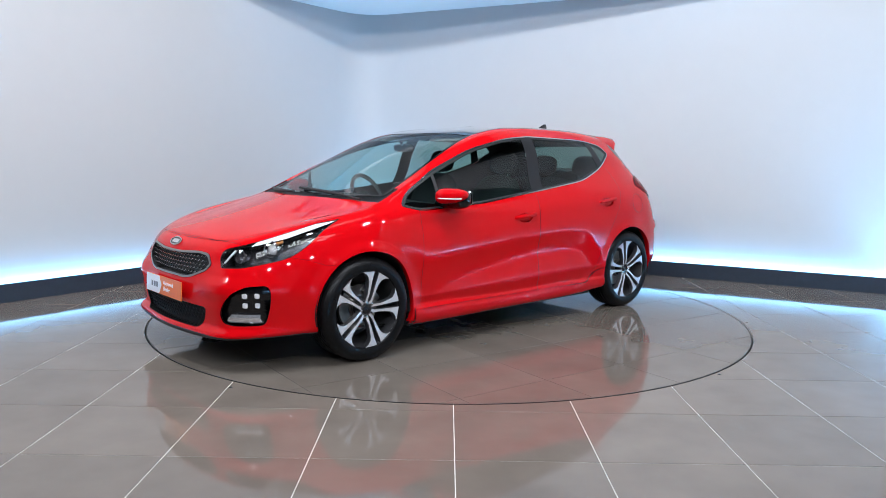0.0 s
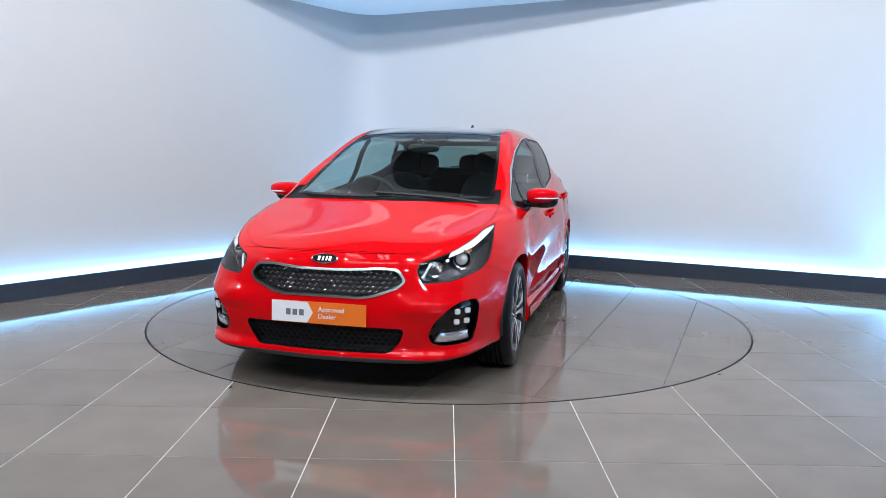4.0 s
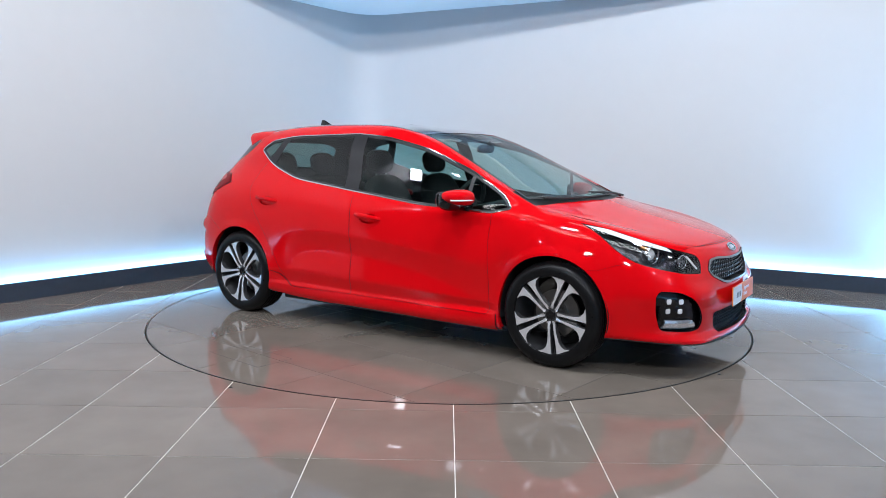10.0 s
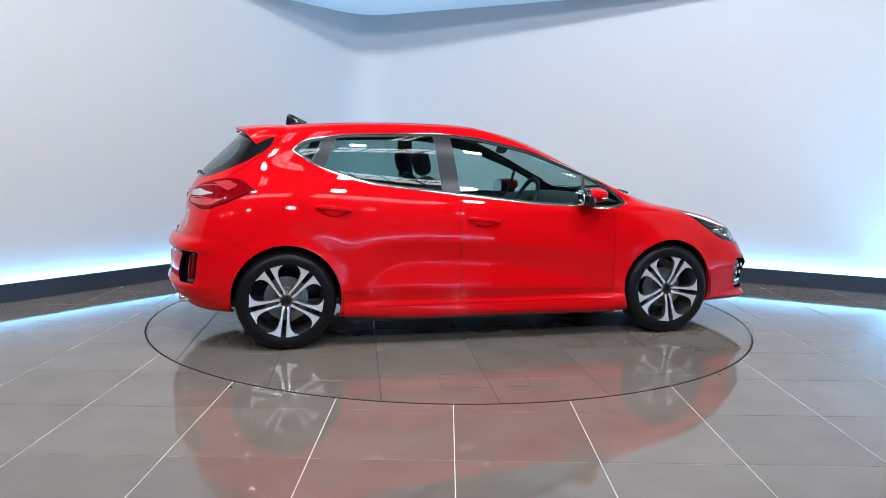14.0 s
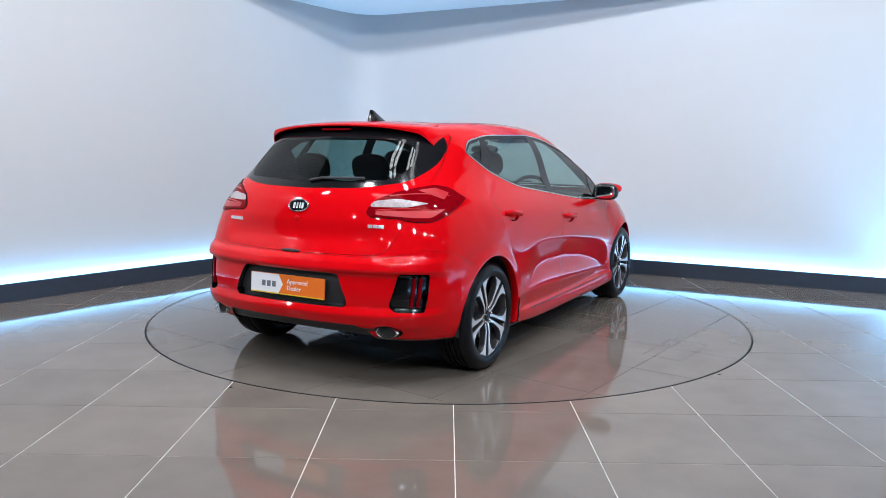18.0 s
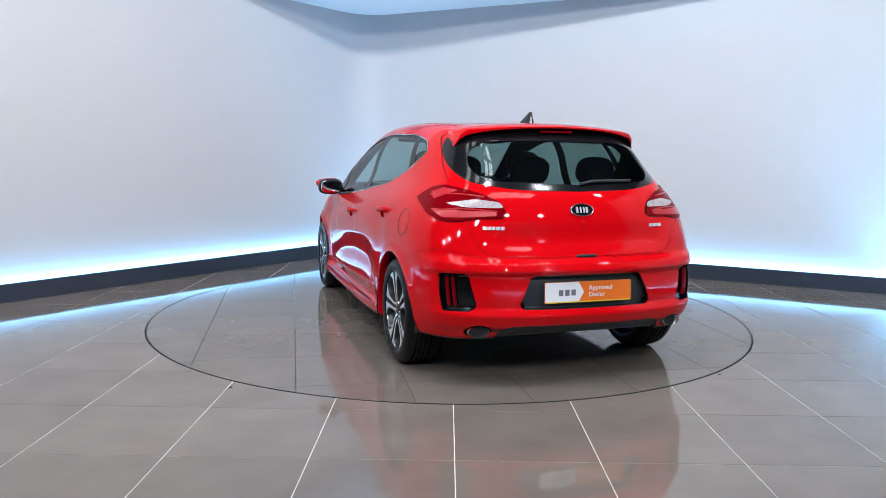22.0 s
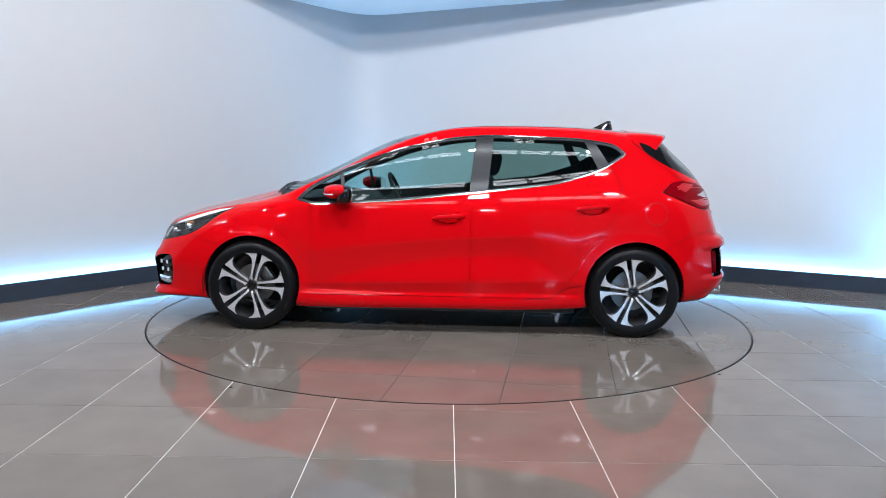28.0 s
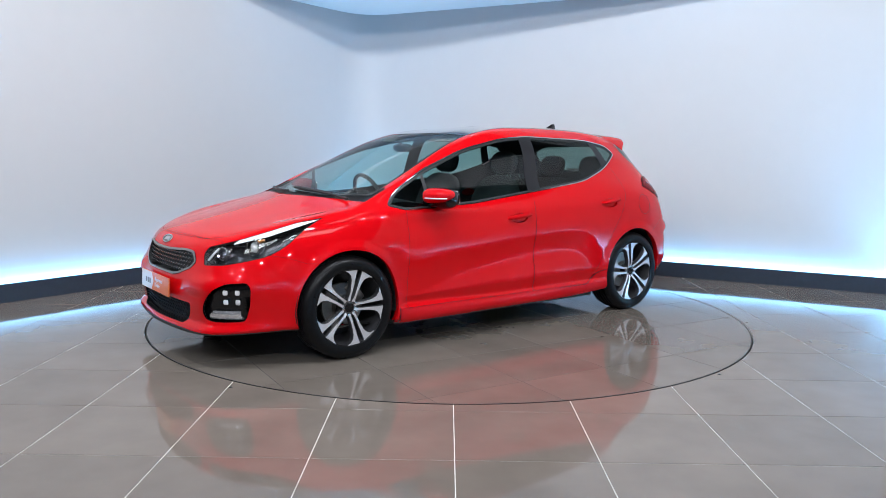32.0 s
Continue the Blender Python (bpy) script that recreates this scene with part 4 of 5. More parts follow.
def arch_lips():
    """The turned-in edge of each wheel opening and the liner inside it."""
    for ax in (FRONT_AXLE, REAR_AXLE):
        for sg in (1, -1):
            lip, liner = bmesh.new(), bmesh.new()
            rims = []
            for k in range(57):
                a = radians(-22 + 224 * k / 56)
                cx, cz = ax + 0.343 * math.cos(a), HUB_Z + 0.012 + 0.343 * math.sin(a)
                p, n, _, _ = SKIN_TREE.ray_cast(Vector((cx, 2, cz)), Vector((0, -1, 0)))
                if p is None or p.y < 0.6:
                    continue
                dx, dz = math.cos(a), math.sin(a)
                rims.append([Vector((p.x + dx * o, (p.y - i) * sg, p.z + dz * o)) for o, i in ((0.0, 0.0), (-0.002, 0.012), (0.004, 0.03), (0.012, 0.06))])
            rows = [[lip.verts.new(v) for v in r] for r in rims]
            for one, two in zip(rows, rows[1:]):
                for k in range(3):
                    lip.faces.new((one[k], one[k + 1], two[k + 1], two[k]))
            part("arch_flange", outward(lip), PAINT, car, smooth=True)
            rows = []
            for k in range(25):
                a = radians(-12 + 204 * k / 24)
                rows.append([liner.verts.new((ax + r * math.cos(a), y * sg, HUB_Z + 0.012 + r * math.sin(a))) for r, y in ((0.352, 0.86), (0.356, 0.60), (0.30, 0.52))])
            for one, two in zip(rows, rows[1:]):
                for k in range(2):
                    liner.faces.new((one[k], one[k + 1], two[k + 1], two[k]))
            hub = liner.verts.new((ax, 0.52 * sg, HUB_Z))
            for one, two in zip(rows, rows[1:]):
                liner.faces.new((one[2], two[2], hub))
            part("wheel_arch_liner", outward(liner), BLACK, car, smooth=True)


arch_lips()
bm = bmesh.new()
box(bm, -0.95, 1.95, -0.50, 0.50, 0.150, 0.24, 0.02)
box(bm, -1.86, -0.9, -0.50, 0.50, 0.24, 0.36, 0.02)
box(bm, -0.95, 0.94, -0.80, 0.80, 0.148, 0.235, 0.01)
part("underbody", outward(bm), BLACK, car)


# ---- wheels ----
def tyre_mesh():
    bm = bmesh.new()
    prof = [(.230, -.10), (.236, -.110), (.258, -.117), (.285, -.114), (.303, -.099), (.3125, -.085), (.316, -.06)]
    tread = []
    for y in (-.045, -.015, .015, .045):
        tread += [(.316, y - .012), (.3165, y + .004), (.309, y + .006), (.309, y + .011)]
    prof = prof + tread + [(r, -a) for r, a in prof[::-1]]
    lathe(bm, prof, Matrix(), 64)
    return outward(bm)


def spoke_mesh():
    """One twin spoke that flares into the rim, with a slot down its middle."""
    bm = bmesh.new()
    outer_e = [(.040, .60), (.062, .47), (.094, .305), (.130, .256), (.168, .240), (.195, .272), (.216, .350), (.2335, .47)]
    slot_e = [.02, .116, .098, .080, .075, .073, .068, .058]
    for sg in (1, -1):
        rows = []
        for (r, a), b in zip(outer_e, slot_e):
            d = 0.096 - 0.030 * max(0, 1 - r / .09) ** 1.5 + 0.007 * (r / .22) ** 2
            e = min(.0030 / r, (a - b) * .25)
            row = [(a, d - .035), (a, d - .004), (a - e, d), (b + e, d), (b, d - .004), (b, d - .035)]
            rows.append([bm.verts.new((r * math.cos(sg * t), y, r * math.sin(sg * t))) for t, y in row])
        for one, two in zip(rows, rows[1:]):
            for k in range(5):
                bm.faces.new((one[k], one[k + 1], two[k + 1], two[k])).material_index = 0 if k == 2 else 1
        bm.faces.new(rows[0]), bm.faces.new(rows[-1])
    return outward(bm)


def rim_mesh():
    bm = bmesh.new()
    lathe(bm, [(.233, .090), (.2335, .103), (.2355, .1065), (.2378, .108), (.2395, .106), (.2385, .095), (.235, .085)], Matrix(), 64)
    return outward(bm)


def hub_mesh():
    bm = bmesh.new()
    lathe(bm, [(.001, .080), (.030, .086), (.056, .080), (.060, .030)], Matrix(), 32)
    return outward(bm)


def barrel_mesh():
    bm = bmesh.new()
    lathe(bm, [(.2335, .096), (.218, .05), (.210, -.10), (.19, -.11), (.05, -.11)], Matrix(), 48)
    return outward(bm)


def disc_mesh():
    bm = bmesh.new()
    lathe(bm, [(.05, .012), (.055, .03), (.07, .03), (.072, .0), (.140, .0), (.140, -.022), (.072, -.022)], Matrix(), 48)
    box(bm, -.145, -.075, -.04, .03, -.055, .075, .01)
    return outward(bm)


def nut_mesh():
    bm = bmesh.new()
    lathe(bm, [(.0095, .060), (.0095, .092), (.007, .097), (.001, .098)], Matrix(), 10)
    return outward(bm)


def cap_mesh():
    bm = bmesh.new()
    lathe(bm, [(.030, .07), (.030, .088), (.026, .093), (.001, .094)], Matrix(), 32)
    return outward(bm)


def build_wheels():
    shared = {}

    def piece(name, make, material, parent, label=""):
        if name not in shared:
            ob = part(name, make(), material, parent, label, True)
            shared[name] = ob.data
            mod_me = ob.data
            mod_me.set_sharp_from_angle(angle=radians(35))
            return ob
        ob = new(name, shared[name])
        ob.parent = parent
        if label:
            ob["label"] = label
        return ob

    for ax, turns in ((FRONT_AXLE, (38, 45)), (REAR_AXLE, (-7, 60))):
        for sg, turn in zip((1, -1), turns):
            wheel = piece("wheel", rim_mesh, ALLOY, car, "five twin-spoke alloy wheel, machined face")
            wheel.matrix_basis = pose(ax, 0.775 * sg, HUB_Z) @ pose(0, 0, 0, 0, 0, 0 if sg > 0 else 180) @ pose(0, 0, 0, 0, turn * sg, 0)
            piece("tyre", tyre_mesh, RUBBER, wheel, "black low-profile tyre")
            for k in range(5):
                piece("spoke", spoke_mesh, [ALLOY, ALLOY_DARK], wheel, "machined twin spoke").matrix_basis = pose(0, 0, 0, 0, 72 * k, 0)
            piece("wheel_hub", hub_mesh, ALLOY_DARK, wheel)
            piece("rim_barrel", barrel_mesh, ALLOY_DARK, wheel)
            piece("brake_disc", disc_mesh, BRAKE, wheel)
            piece("centre_cap", cap_mesh, BLACK_GLOSS, wheel)
            for k in range(5):
                a = 2 * math.pi * (k + .5) / 5
                nut = piece("wheel_nut", nut_mesh, CHROME, wheel)
                nut.location = (.046 * math.cos(a), 0, .046 * math.sin(a))


build_wheels()


# ---- details of the car ----
def smooth_part(name, bm, material, parent, label="", angle=40):
    ob = part(name, outward(bm), material, parent, label, True)
    ob.data.set_sharp_from_angle(angle=radians(angle))
    return ob


def ellipsoid(bm, at, size, power=2.4, nu=24, nv=14, m=None):
    """A rounded box."""
    def soft(v):
        return math.copysign(abs(v) ** (2 / power), v)
    rows = []
    for j in range(nv + 1):
        b = -math.pi / 2 + math.pi * j / nv
        row = []
        for i in range(nu):
            a = 2 * math.pi * i / nu
            q = Vector((size[0] / 2 * soft(math.cos(b)) * soft(math.cos(a)), size[1] / 2 * soft(math.cos(b)) * soft(math.sin(a)), size[2] / 2 * soft(math.sin(b))))
            row.append(q)
        rows.append(row)
    m = Matrix.Translation(at) @ (m or Matrix())
    rings = [[bm.verts.new(m @ q) for q in row] for row in rows[1:-1]]
    low, high = bm.verts.new(m @ Vector((0, 0, -size[2] / 2))), bm.verts.new(m @ Vector((0, 0, size[2] / 2)))
    for one, two in zip(rings, rings[1:]):
        for i in range(nu):
            j = (i + 1) % nu
            bm.faces.new((one[i], one[j], two[j], two[i]))
    for i in range(nu):
        j = (i + 1) % nu
        bm.faces.new((rings[0][j], rings[0][i], low)), bm.faces.new((rings[-1][i], rings[-1][j], high))


def build_mirrors():
    for k, sg in enumerate((1, -1)):
        door = front_doors[k]
        tilt = pose(0, 0, 0, 0, 0, 9 * sg)
        bm = bmesh.new()
        ellipsoid(bm, (.694, .930 * sg, .982), (.176, .214, .098), 2.6, m=tilt)
        for v in bm.verts:
            f = (abs(v.co.y) - .930) / .107
            v.co.z = .982 + (v.co.z - .982) * (1 - .20 * f) + .006 * f
            v.co.x -= .012 * f * f
        smooth_part("mirror_cap", bm, PAINT, door, "red door mirror cap with an indicator strip")
        bm = bmesh.new()
        ellipsoid(bm, (.644, .926 * sg, .962), (.100, .206, .130), 2.9, m=tilt)
        smooth_part("mirror_housing", bm, BLACK_GLOSS, door, "gloss black lower mirror housing")
        bm = bmesh.new()
        ellipsoid(bm, (.595, .926 * sg, .964), (.014, .176, .104), 3.5, m=tilt)
        smooth_part("mirror_glass", bm, CHROME, door)
        bm = bmesh.new()
        pts = []
        for j in range(9):
            a = radians(-30 + 105 * j / 8)
            pts.append(tilt.to_3x3() @ Vector((.082 * math.cos(a), .104 * math.sin(a) * sg, 0)) + Vector((.697, .930 * sg, .968)))
        tube(bm, pts, .0048, 8)
        smooth_part("mirror_indicator", bm, WHITE_LENS, door)
        bm = bmesh.new()
        tube(bm, [(.70, .80 * sg, .930), (.685, .86 * sg, .925), (.675, .90 * sg, .930)], .024, 10)
        smooth_part("mirror_stalk", bm, BLACK_GLOSS, door)


def build_handles():
    for k, sg in enumerate((1, -1)):
        for door, x, z in ((front_doors[k], -.065, .812), (rear_doors[k], -1.045, .888)):
            bar = bmesh.new()
            pts, half = [], .112
            for j in range(13):
                f = -1 + 2 * j / 12
                q, _ = on_side(x + half * f, z + .004 - .010 * f, .030 * (1 - f ** 4) + .006)
                pts.append((q.x, q.y * sg, q.z))
            rows = []
            for j, q in enumerate(pts):
                f = abs(-1 + 2 * j / 12)
                h = .017 * (1 - .45 * f ** 3)
                rows.append([bar.verts.new((q[0], q[1] + dy * sg, q[2] + dz)) for dy, dz in ((.004, 0), (.001, h * .75), (-.006, h), (-.013, h * .7), (-.016, 0), (-.013, -h * .7), (-.006, -h), (.001, -h * .75))])
            for one, two in zip(rows, rows[1:]):
                for i in range(8):
                    j = (i + 1) % 8
                    bar.faces.new((one[i], one[j], two[j], two[i]))
            bar.faces.new(rows[0]), bar.faces.new(rows[-1][::-1])
            smooth_part("door_handle", bar, PAINT, door, "red door handle", 60)


def honeycomb(name, inside, z0, z1, y1, dz, dy, depth, r, material, parent, chips=None):
    """Rows of zigzag bars that fill an opening of the nose."""
    row = 0
    z = z0
    bm = bmesh.new()
    while z < z1:
        run = []
        count = int(2 * y1 / dy)
        for j in range(count + 1):
            y = -y1 + dy * j
            zz = z + (dz * .28 if (j + row) % 2 else -dz * .28)
            if within(abs(y), zz, inside):
                p, _ = on_front(y, zz)
                run.append((p.x - depth, y, zz))
            else:
                if len(run) > 1:
                    tube(bm, run, r, 5)
                run = []
            if chips is not None and len(run) > 1 and (j + row) % 2:
                a, b = Vector(run[-2]), Vector(run[-1])
                tube(chips, [a.lerp(b, .15) + Vector((.003, 0, 0)), a.lerp(b, .5) + Vector((.0045, 0, 0)), a.lerp(b, .9) + Vector((.003, 0, 0))], r * .75, 5)
        if len(run) > 1:
            tube(bm, run, r, 5)
        z += dz
        row += 1
    me = outward(bm)
    part(name, me, material, parent)


def ring_on(bm, centre, normal, up, a, b, r, steps=32):
    """An oval bead of half axes a (across) and b (along up)."""
    n = Vector(normal).normalized()
    side = Vector(up).cross(n).normalized()
    top = n.cross(side)
    c = Vector(centre)
    pts = [c + side * a * math.cos(2 * math.pi * k / steps) + top * b * math.sin(2 * math.pi * k / steps) for k in range(steps)]
    rings = []
    for k, p in enumerate(pts):
        out = (p - c).normalized()
        rings.append([bm.verts.new(p + out * r * math.cos(2 * math.pi * i / 8) + n * r * math.sin(2 * math.pi * i / 8)) for i in range(8)])
    for one, two in zip(rings, rings[1:] + rings[:1]):
        for i in range(8):
            j = (i + 1) % 8
            bm.faces.new((one[i], one[j], two[j], two[i]))


def oval(bm, centre, normal, up, a, b, steps=32):
    n = Vector(normal).normalized()
    side = Vector(up).cross(n).normalized()
    top = n.cross(side)
    bm.faces.new([bm.verts.new(Vector(centre) + side * a * math.cos(2 * math.pi * k / steps) + top * b * math.sin(2 * math.pi * k / steps)) for k in range(steps)])


def slab(bm, m, w, h, d):
    """A thin raised bar in the plane of m (x across, y up, z out)."""
    vs = [bm.verts.new(m @ Vector((x * w / 2, y * h / 2, z))) for x in (-1, 1) for y in (-1, 1) for z in (0, d)]
    for q in ((0, 1, 3, 2), (4, 6, 7, 5), (0, 4, 5, 1), (2, 3, 7, 6), (0, 2, 6, 4), (1, 5, 7, 3)):
        bm.faces.new([vs[i] for i in q])


def facing(p, n, up=(0, 0, 1)):
    """A frame at p: x to the right of one who looks at it, y up, z along n."""
    n = Vector(n).normalized()
    x = Vector(up).cross(n).normalized()
    y = n.cross(x)
    return Matrix(((x.x, y.x, n.x, p.x), (x.y, y.y, n.y, p.y), (x.z, y.z, n.z, p.z), (0, 0, 0, 1)))


def build_badges():
    for sign, z, a, b, holder in ((1, .701, .070, .027, bonnet), (-1, .953, .068, .034, tailgate)):
        p, n = on_front(0, z, .004, sign)
        n = Vector((n.x, 0, n.z)).normalized()
        bm = bmesh.new()
        oval(bm, p, n, (0, 0, 1), a, b)
        part("badge_field", outward(bm), BLACK_GLOSS, holder)
        bm = bmesh.new()
        ring_on(bm, p, n, (0, 0, 1), a, b, .0045)
        smooth_part("badge_ring", bm, CHROME, holder, "oval chrome badge ring")
        m = facing(p, n)
        for x, w in ((-.030, .012), (-.008, .008), (.012, .008), (.030, .012)):
            bm = bmesh.new()
            slab(bm, m @ pose(x * a / .070, 0, 0, 0, 0, 0), w, b * .95, .004)
            part("badge_bar", outward(bm), ALLOY, holder)
    # lettering on the tailgate, as plain chrome bars
    for y, z, widths in ((.50, .858, (.020, .018, .018, .022, .020)), (-.49, .862, (.024, .022, .034))):
        x = -sum(widths) / 2 - .004 * (len(widths) - 1) / 2
        for w in widths:
            p, n = on_front(y - (x + w / 2), z, .001, -1)
            bm = bmesh.new()
            slab(bm, facing(p, n), w, .018, .004)
            part("badge_bar", outward(bm), ALLOY, tailgate)
            x += w + .004
    p, n = on_front(0, .885, .0, -1)
    bm = bmesh.new()
    ellipsoid(bm, p, (.012, .032, .03), 2.2)
    smooth_part("tailgate_camera", bm, PAINT, tailgate)
    p, n = on_front(0, .712, .0, -1)
    bm = bmesh.new()
    ellipsoid(bm, p, (.02, .13, .018), 2.6)
    smooth_part("tailgate_grip", bm, BLACK, tailgate)


def lettering(text, m, size, material, parent, name="lettering"):
    cu = bpy.data.curves.new(name, "FONT")
    cu.body, cu.size, cu.extrude, cu.resolution_u = text, size, .0008, 3
    tmp = new(name, cu)
    bpy.context.view_layer.update()
    me = bpy.data.meshes.new_from_object(tmp.evaluated_get(bpy.context.evaluated_depsgraph_get()))
    bpy.data.objects.remove(tmp)
    me.materials.append(material)
    ob = new(name, me)
    ob.parent, ob.matrix_basis = parent, m
    return ob


def build_plate(at, normal, yellow):
    """A dealer's show plate: a pale field with an arrow edge against orange."""
    m = facing(Vector(at), normal)
    bm = bmesh.new()
    slab(bm, m, .520, .111, -.006)
    plate = part("show_plate", outward(bm), PLATE_ORANGE, car, "white and orange dealer show plate")
    bm = bmesh.new()
    flat = [(-.258, -.0535), (-.060, -.0535), (-.028, 0), (-.060, .0535), (-.258, .0535)]
    low, high = [bm.verts.new(m @ Vector((x, y, 0))) for x, y in flat], [bm.verts.new(m @ Vector((x, y, .0012))) for x, y in flat]
    bm.faces.new(high)
    for i in range(5):
        j = (i + 1) % 5
        bm.faces.new((low[i], low[j], high[j], high[i]))
    part("white_field", outward(bm), PLATE_WHITE, plate, "white field")
    for x in (-.165, -.128, -.091):
        bm = bmesh.new()
        slab(bm, m @ pose(x, -.002, .0014), .026, .032, .0008)
        part("print_bar", outward(bm), PLATE_GREY, plate)
    lettering("Approved", m @ pose(.000, .008, .001), .036, PLATE_WHITE, plate)
    lettering("Dealer", m @ pose(.000, -.028, .001), .036, PLATE_WHITE, plate)
    if yellow:
        bm = bmesh.new()
        slab(bm, m @ pose(0, -.053, .0014), .516, .006, .0008)
        part("yellow_edge", outward(bm), PLATE_YELLOW, plate, "yellow lower edge")


def build_lamps():
    for k, sg in enumerate((1, -1)):
        lamp = headlamps[k]
        for at, r, name, inner in (((1.800, .655, .695), .046, "projector", True), ((1.935, .545, .655), .036, "reflector", False)):
            bm = bmesh.new()
            m = Matrix.Translation((at[0], at[1] * sg, at[2])) @ Vector((1, .35 * sg, .02)).to_track_quat("Y", "Z").to_matrix().to_4x4()
            lathe(bm, [(r, .035), (r * 1.06, .030), (r * 1.0, .0), (r * .7, -.03), (.001, -.04)], m, 28)
            smooth_part(name, bm, REFLECTOR, lamp, "chrome lamp bowl")
            bm = bmesh.new()
            lathe(bm, [(r * .72, .012), (r * .66, .026), (r * .4, .036), (.001, .040)], m, 24)
            smooth_part("lens_bulb", bm, LENS if not inner else WHITE_LENS, lamp)
            bm = bmesh.new()
            ring_on(bm, m @ Vector((0, .036, 0)), m.to_3x3() @ Vector((0, 1, 0)), (0, 0, 1), r * 1.05, r * 1.05, .004, 28)
            smooth_part("bezel", bm, CHROME, lamp)
        # bright hook of the light guide in the inner corner, and the amber bulb at the outer end
        for name, us, r, paint, label in (("light_guide", ((-1.082, .618), (-1.066, .636), (-1.040, .668), (-1.022, .688)), .006, WHITE_LENS, "white light guide"), ("indicator_bulb", ((-.80, .728), (-.78, .734), (-.76, .740)), .009, AMBER, "amber indicator bulb")):
            pts = []
            for u, z in us:
                p, n, _, _ = SKIN_TREE.ray_cast(Vector((-.7071, .7071, 0)) * u + Vector((2.5, 2.5, z)), Vector((-.7071, -.7071, 0)))
                q = p - Vector((.7071, .7071, 0)) * .020
                pts.append((q.x, q.y * sg, q.z))
            bm = bmesh.new()
            tube(bm, pts, r, 8)
            smooth_part(name, bm, paint, lamp, label)
        # four square lamps and a fog lamp in the front pod
        pod = fog_pods[k]
        for u in (-.935, -.868):
            for z in (.452, .397):
                xy = Vector((-.7071, .7071, 0)) * u
                p, n, _, _ = SKIN_TREE.ray_cast(xy + Vector((2.5, 2.5, z)), Vector((-.7071, -.7071, 0)))
                q = p - Vector((.7071, .7071, 0)) * .024
                bm = bmesh.new()
                slab(bm, facing(Vector((q.x, q.y * sg, q.z)), (.85, .52 * sg, 0)), .030, .028, .012)
                bmesh.ops.bevel(bm, geom=bm.edges[:], offset=.004, segments=2, affect="EDGES")
                part("square_lamp", outward(bm), WHITE_LENS, pod, "small square white lamp")
        bm = bmesh.new()
        sheets = []
        for deep in (.012, .026):
            rows = []
            for j in range(5):
                f = j / 4
                row = []
                for i in range(11):
                    u = -1.046 + .030 * f ** 2 + (.205 - .045 * f) * i / 10
                    p, n, _, _ = SKIN_TREE.ray_cast(Vector((-.7071, .7071, 0)) * u + Vector((2.5, 2.5, .296 + .048 * f)), Vector((-.7071, -.7071, 0)))
                    q = p - Vector((.7071, .7071, 0)) * (deep + .006 * (2 * f - 1) ** 2)
                    row.append(bm.verts.new((q.x, q.y * sg, q.z)))
                rows.append(row)
            sheets.append(rows)
            for one, two in zip(rows, rows[1:]):
                for i in range(10):
                    bm.faces.new((one[i], one[i + 1], two[i + 1], two[i]))
        for edge_a, edge_b in ((sheets[0][0], sheets[1][0]), (sheets[0][-1], sheets[1][-1]), ([r[0] for r in sheets[0]], [r[0] for r in sheets[1]]), ([r[-1] for r in sheets[0]], [r[-1] for r in sheets[1]])):
            for i in range(len(edge_a) - 1):
                bm.faces.new((edge_a[i], edge_a[i + 1], edge_b[i + 1], edge_b[i]))
        smooth_part("fog_lamp", bm, FOG_GLASS, pod, "clear fog lamp with a bright reflector", 50)
        # red reflector bars in the rear pod
        for u in (-.815, -.850):
            pts = []
            for z in (.600, .560, .500, .448):
                s = Vector((.7071, .7071, 0)) * (u - .02 * (.6 - z) / .15)
                p, n, _, _ = SKIN_TREE.ray_cast(s + Vector((-2.5, 2.5, z)), Vector((.7071, -.7071, 0)))
                q = p - Vector((-.7071, .7071, 0)) * .016
                pts.append((q.x, q.y * sg, q.z))
            bm = bmesh.new()
            tube(bm, pts, .010, 8)
            smooth_part("reflector_bar", bm, RED_LENS, rear_pods[k], "red reflector bar")
        # bulbs and ribs behind the tail lamp's face
        lamp = tail_lamps[k]
        for z, u0, u1 in ((.945, -.70, -1.03), (1.022, -.62, -.95)):
            pts = []
            for j in range(9):
                s = Vector((.7071, .7071, 0)) * (u0 + (u1 - u0) * j / 8)
                p, n, _, _ = SKIN_TREE.ray_cast(s + Vector((-2.5, 2.5, z + .012 * math.sin(math.pi * j / 8))), Vector((.7071, -.7071, 0)))
                q = p + Vector((-.7071, .7071, 0)) * .006
                pts.append((q.x, q.y * sg, q.z))
            bm = bmesh.new()
            tube(bm, pts, .0045, 6)
            smooth_part("lamp_rib", bm, RED_GLOW_LENS, lamp)


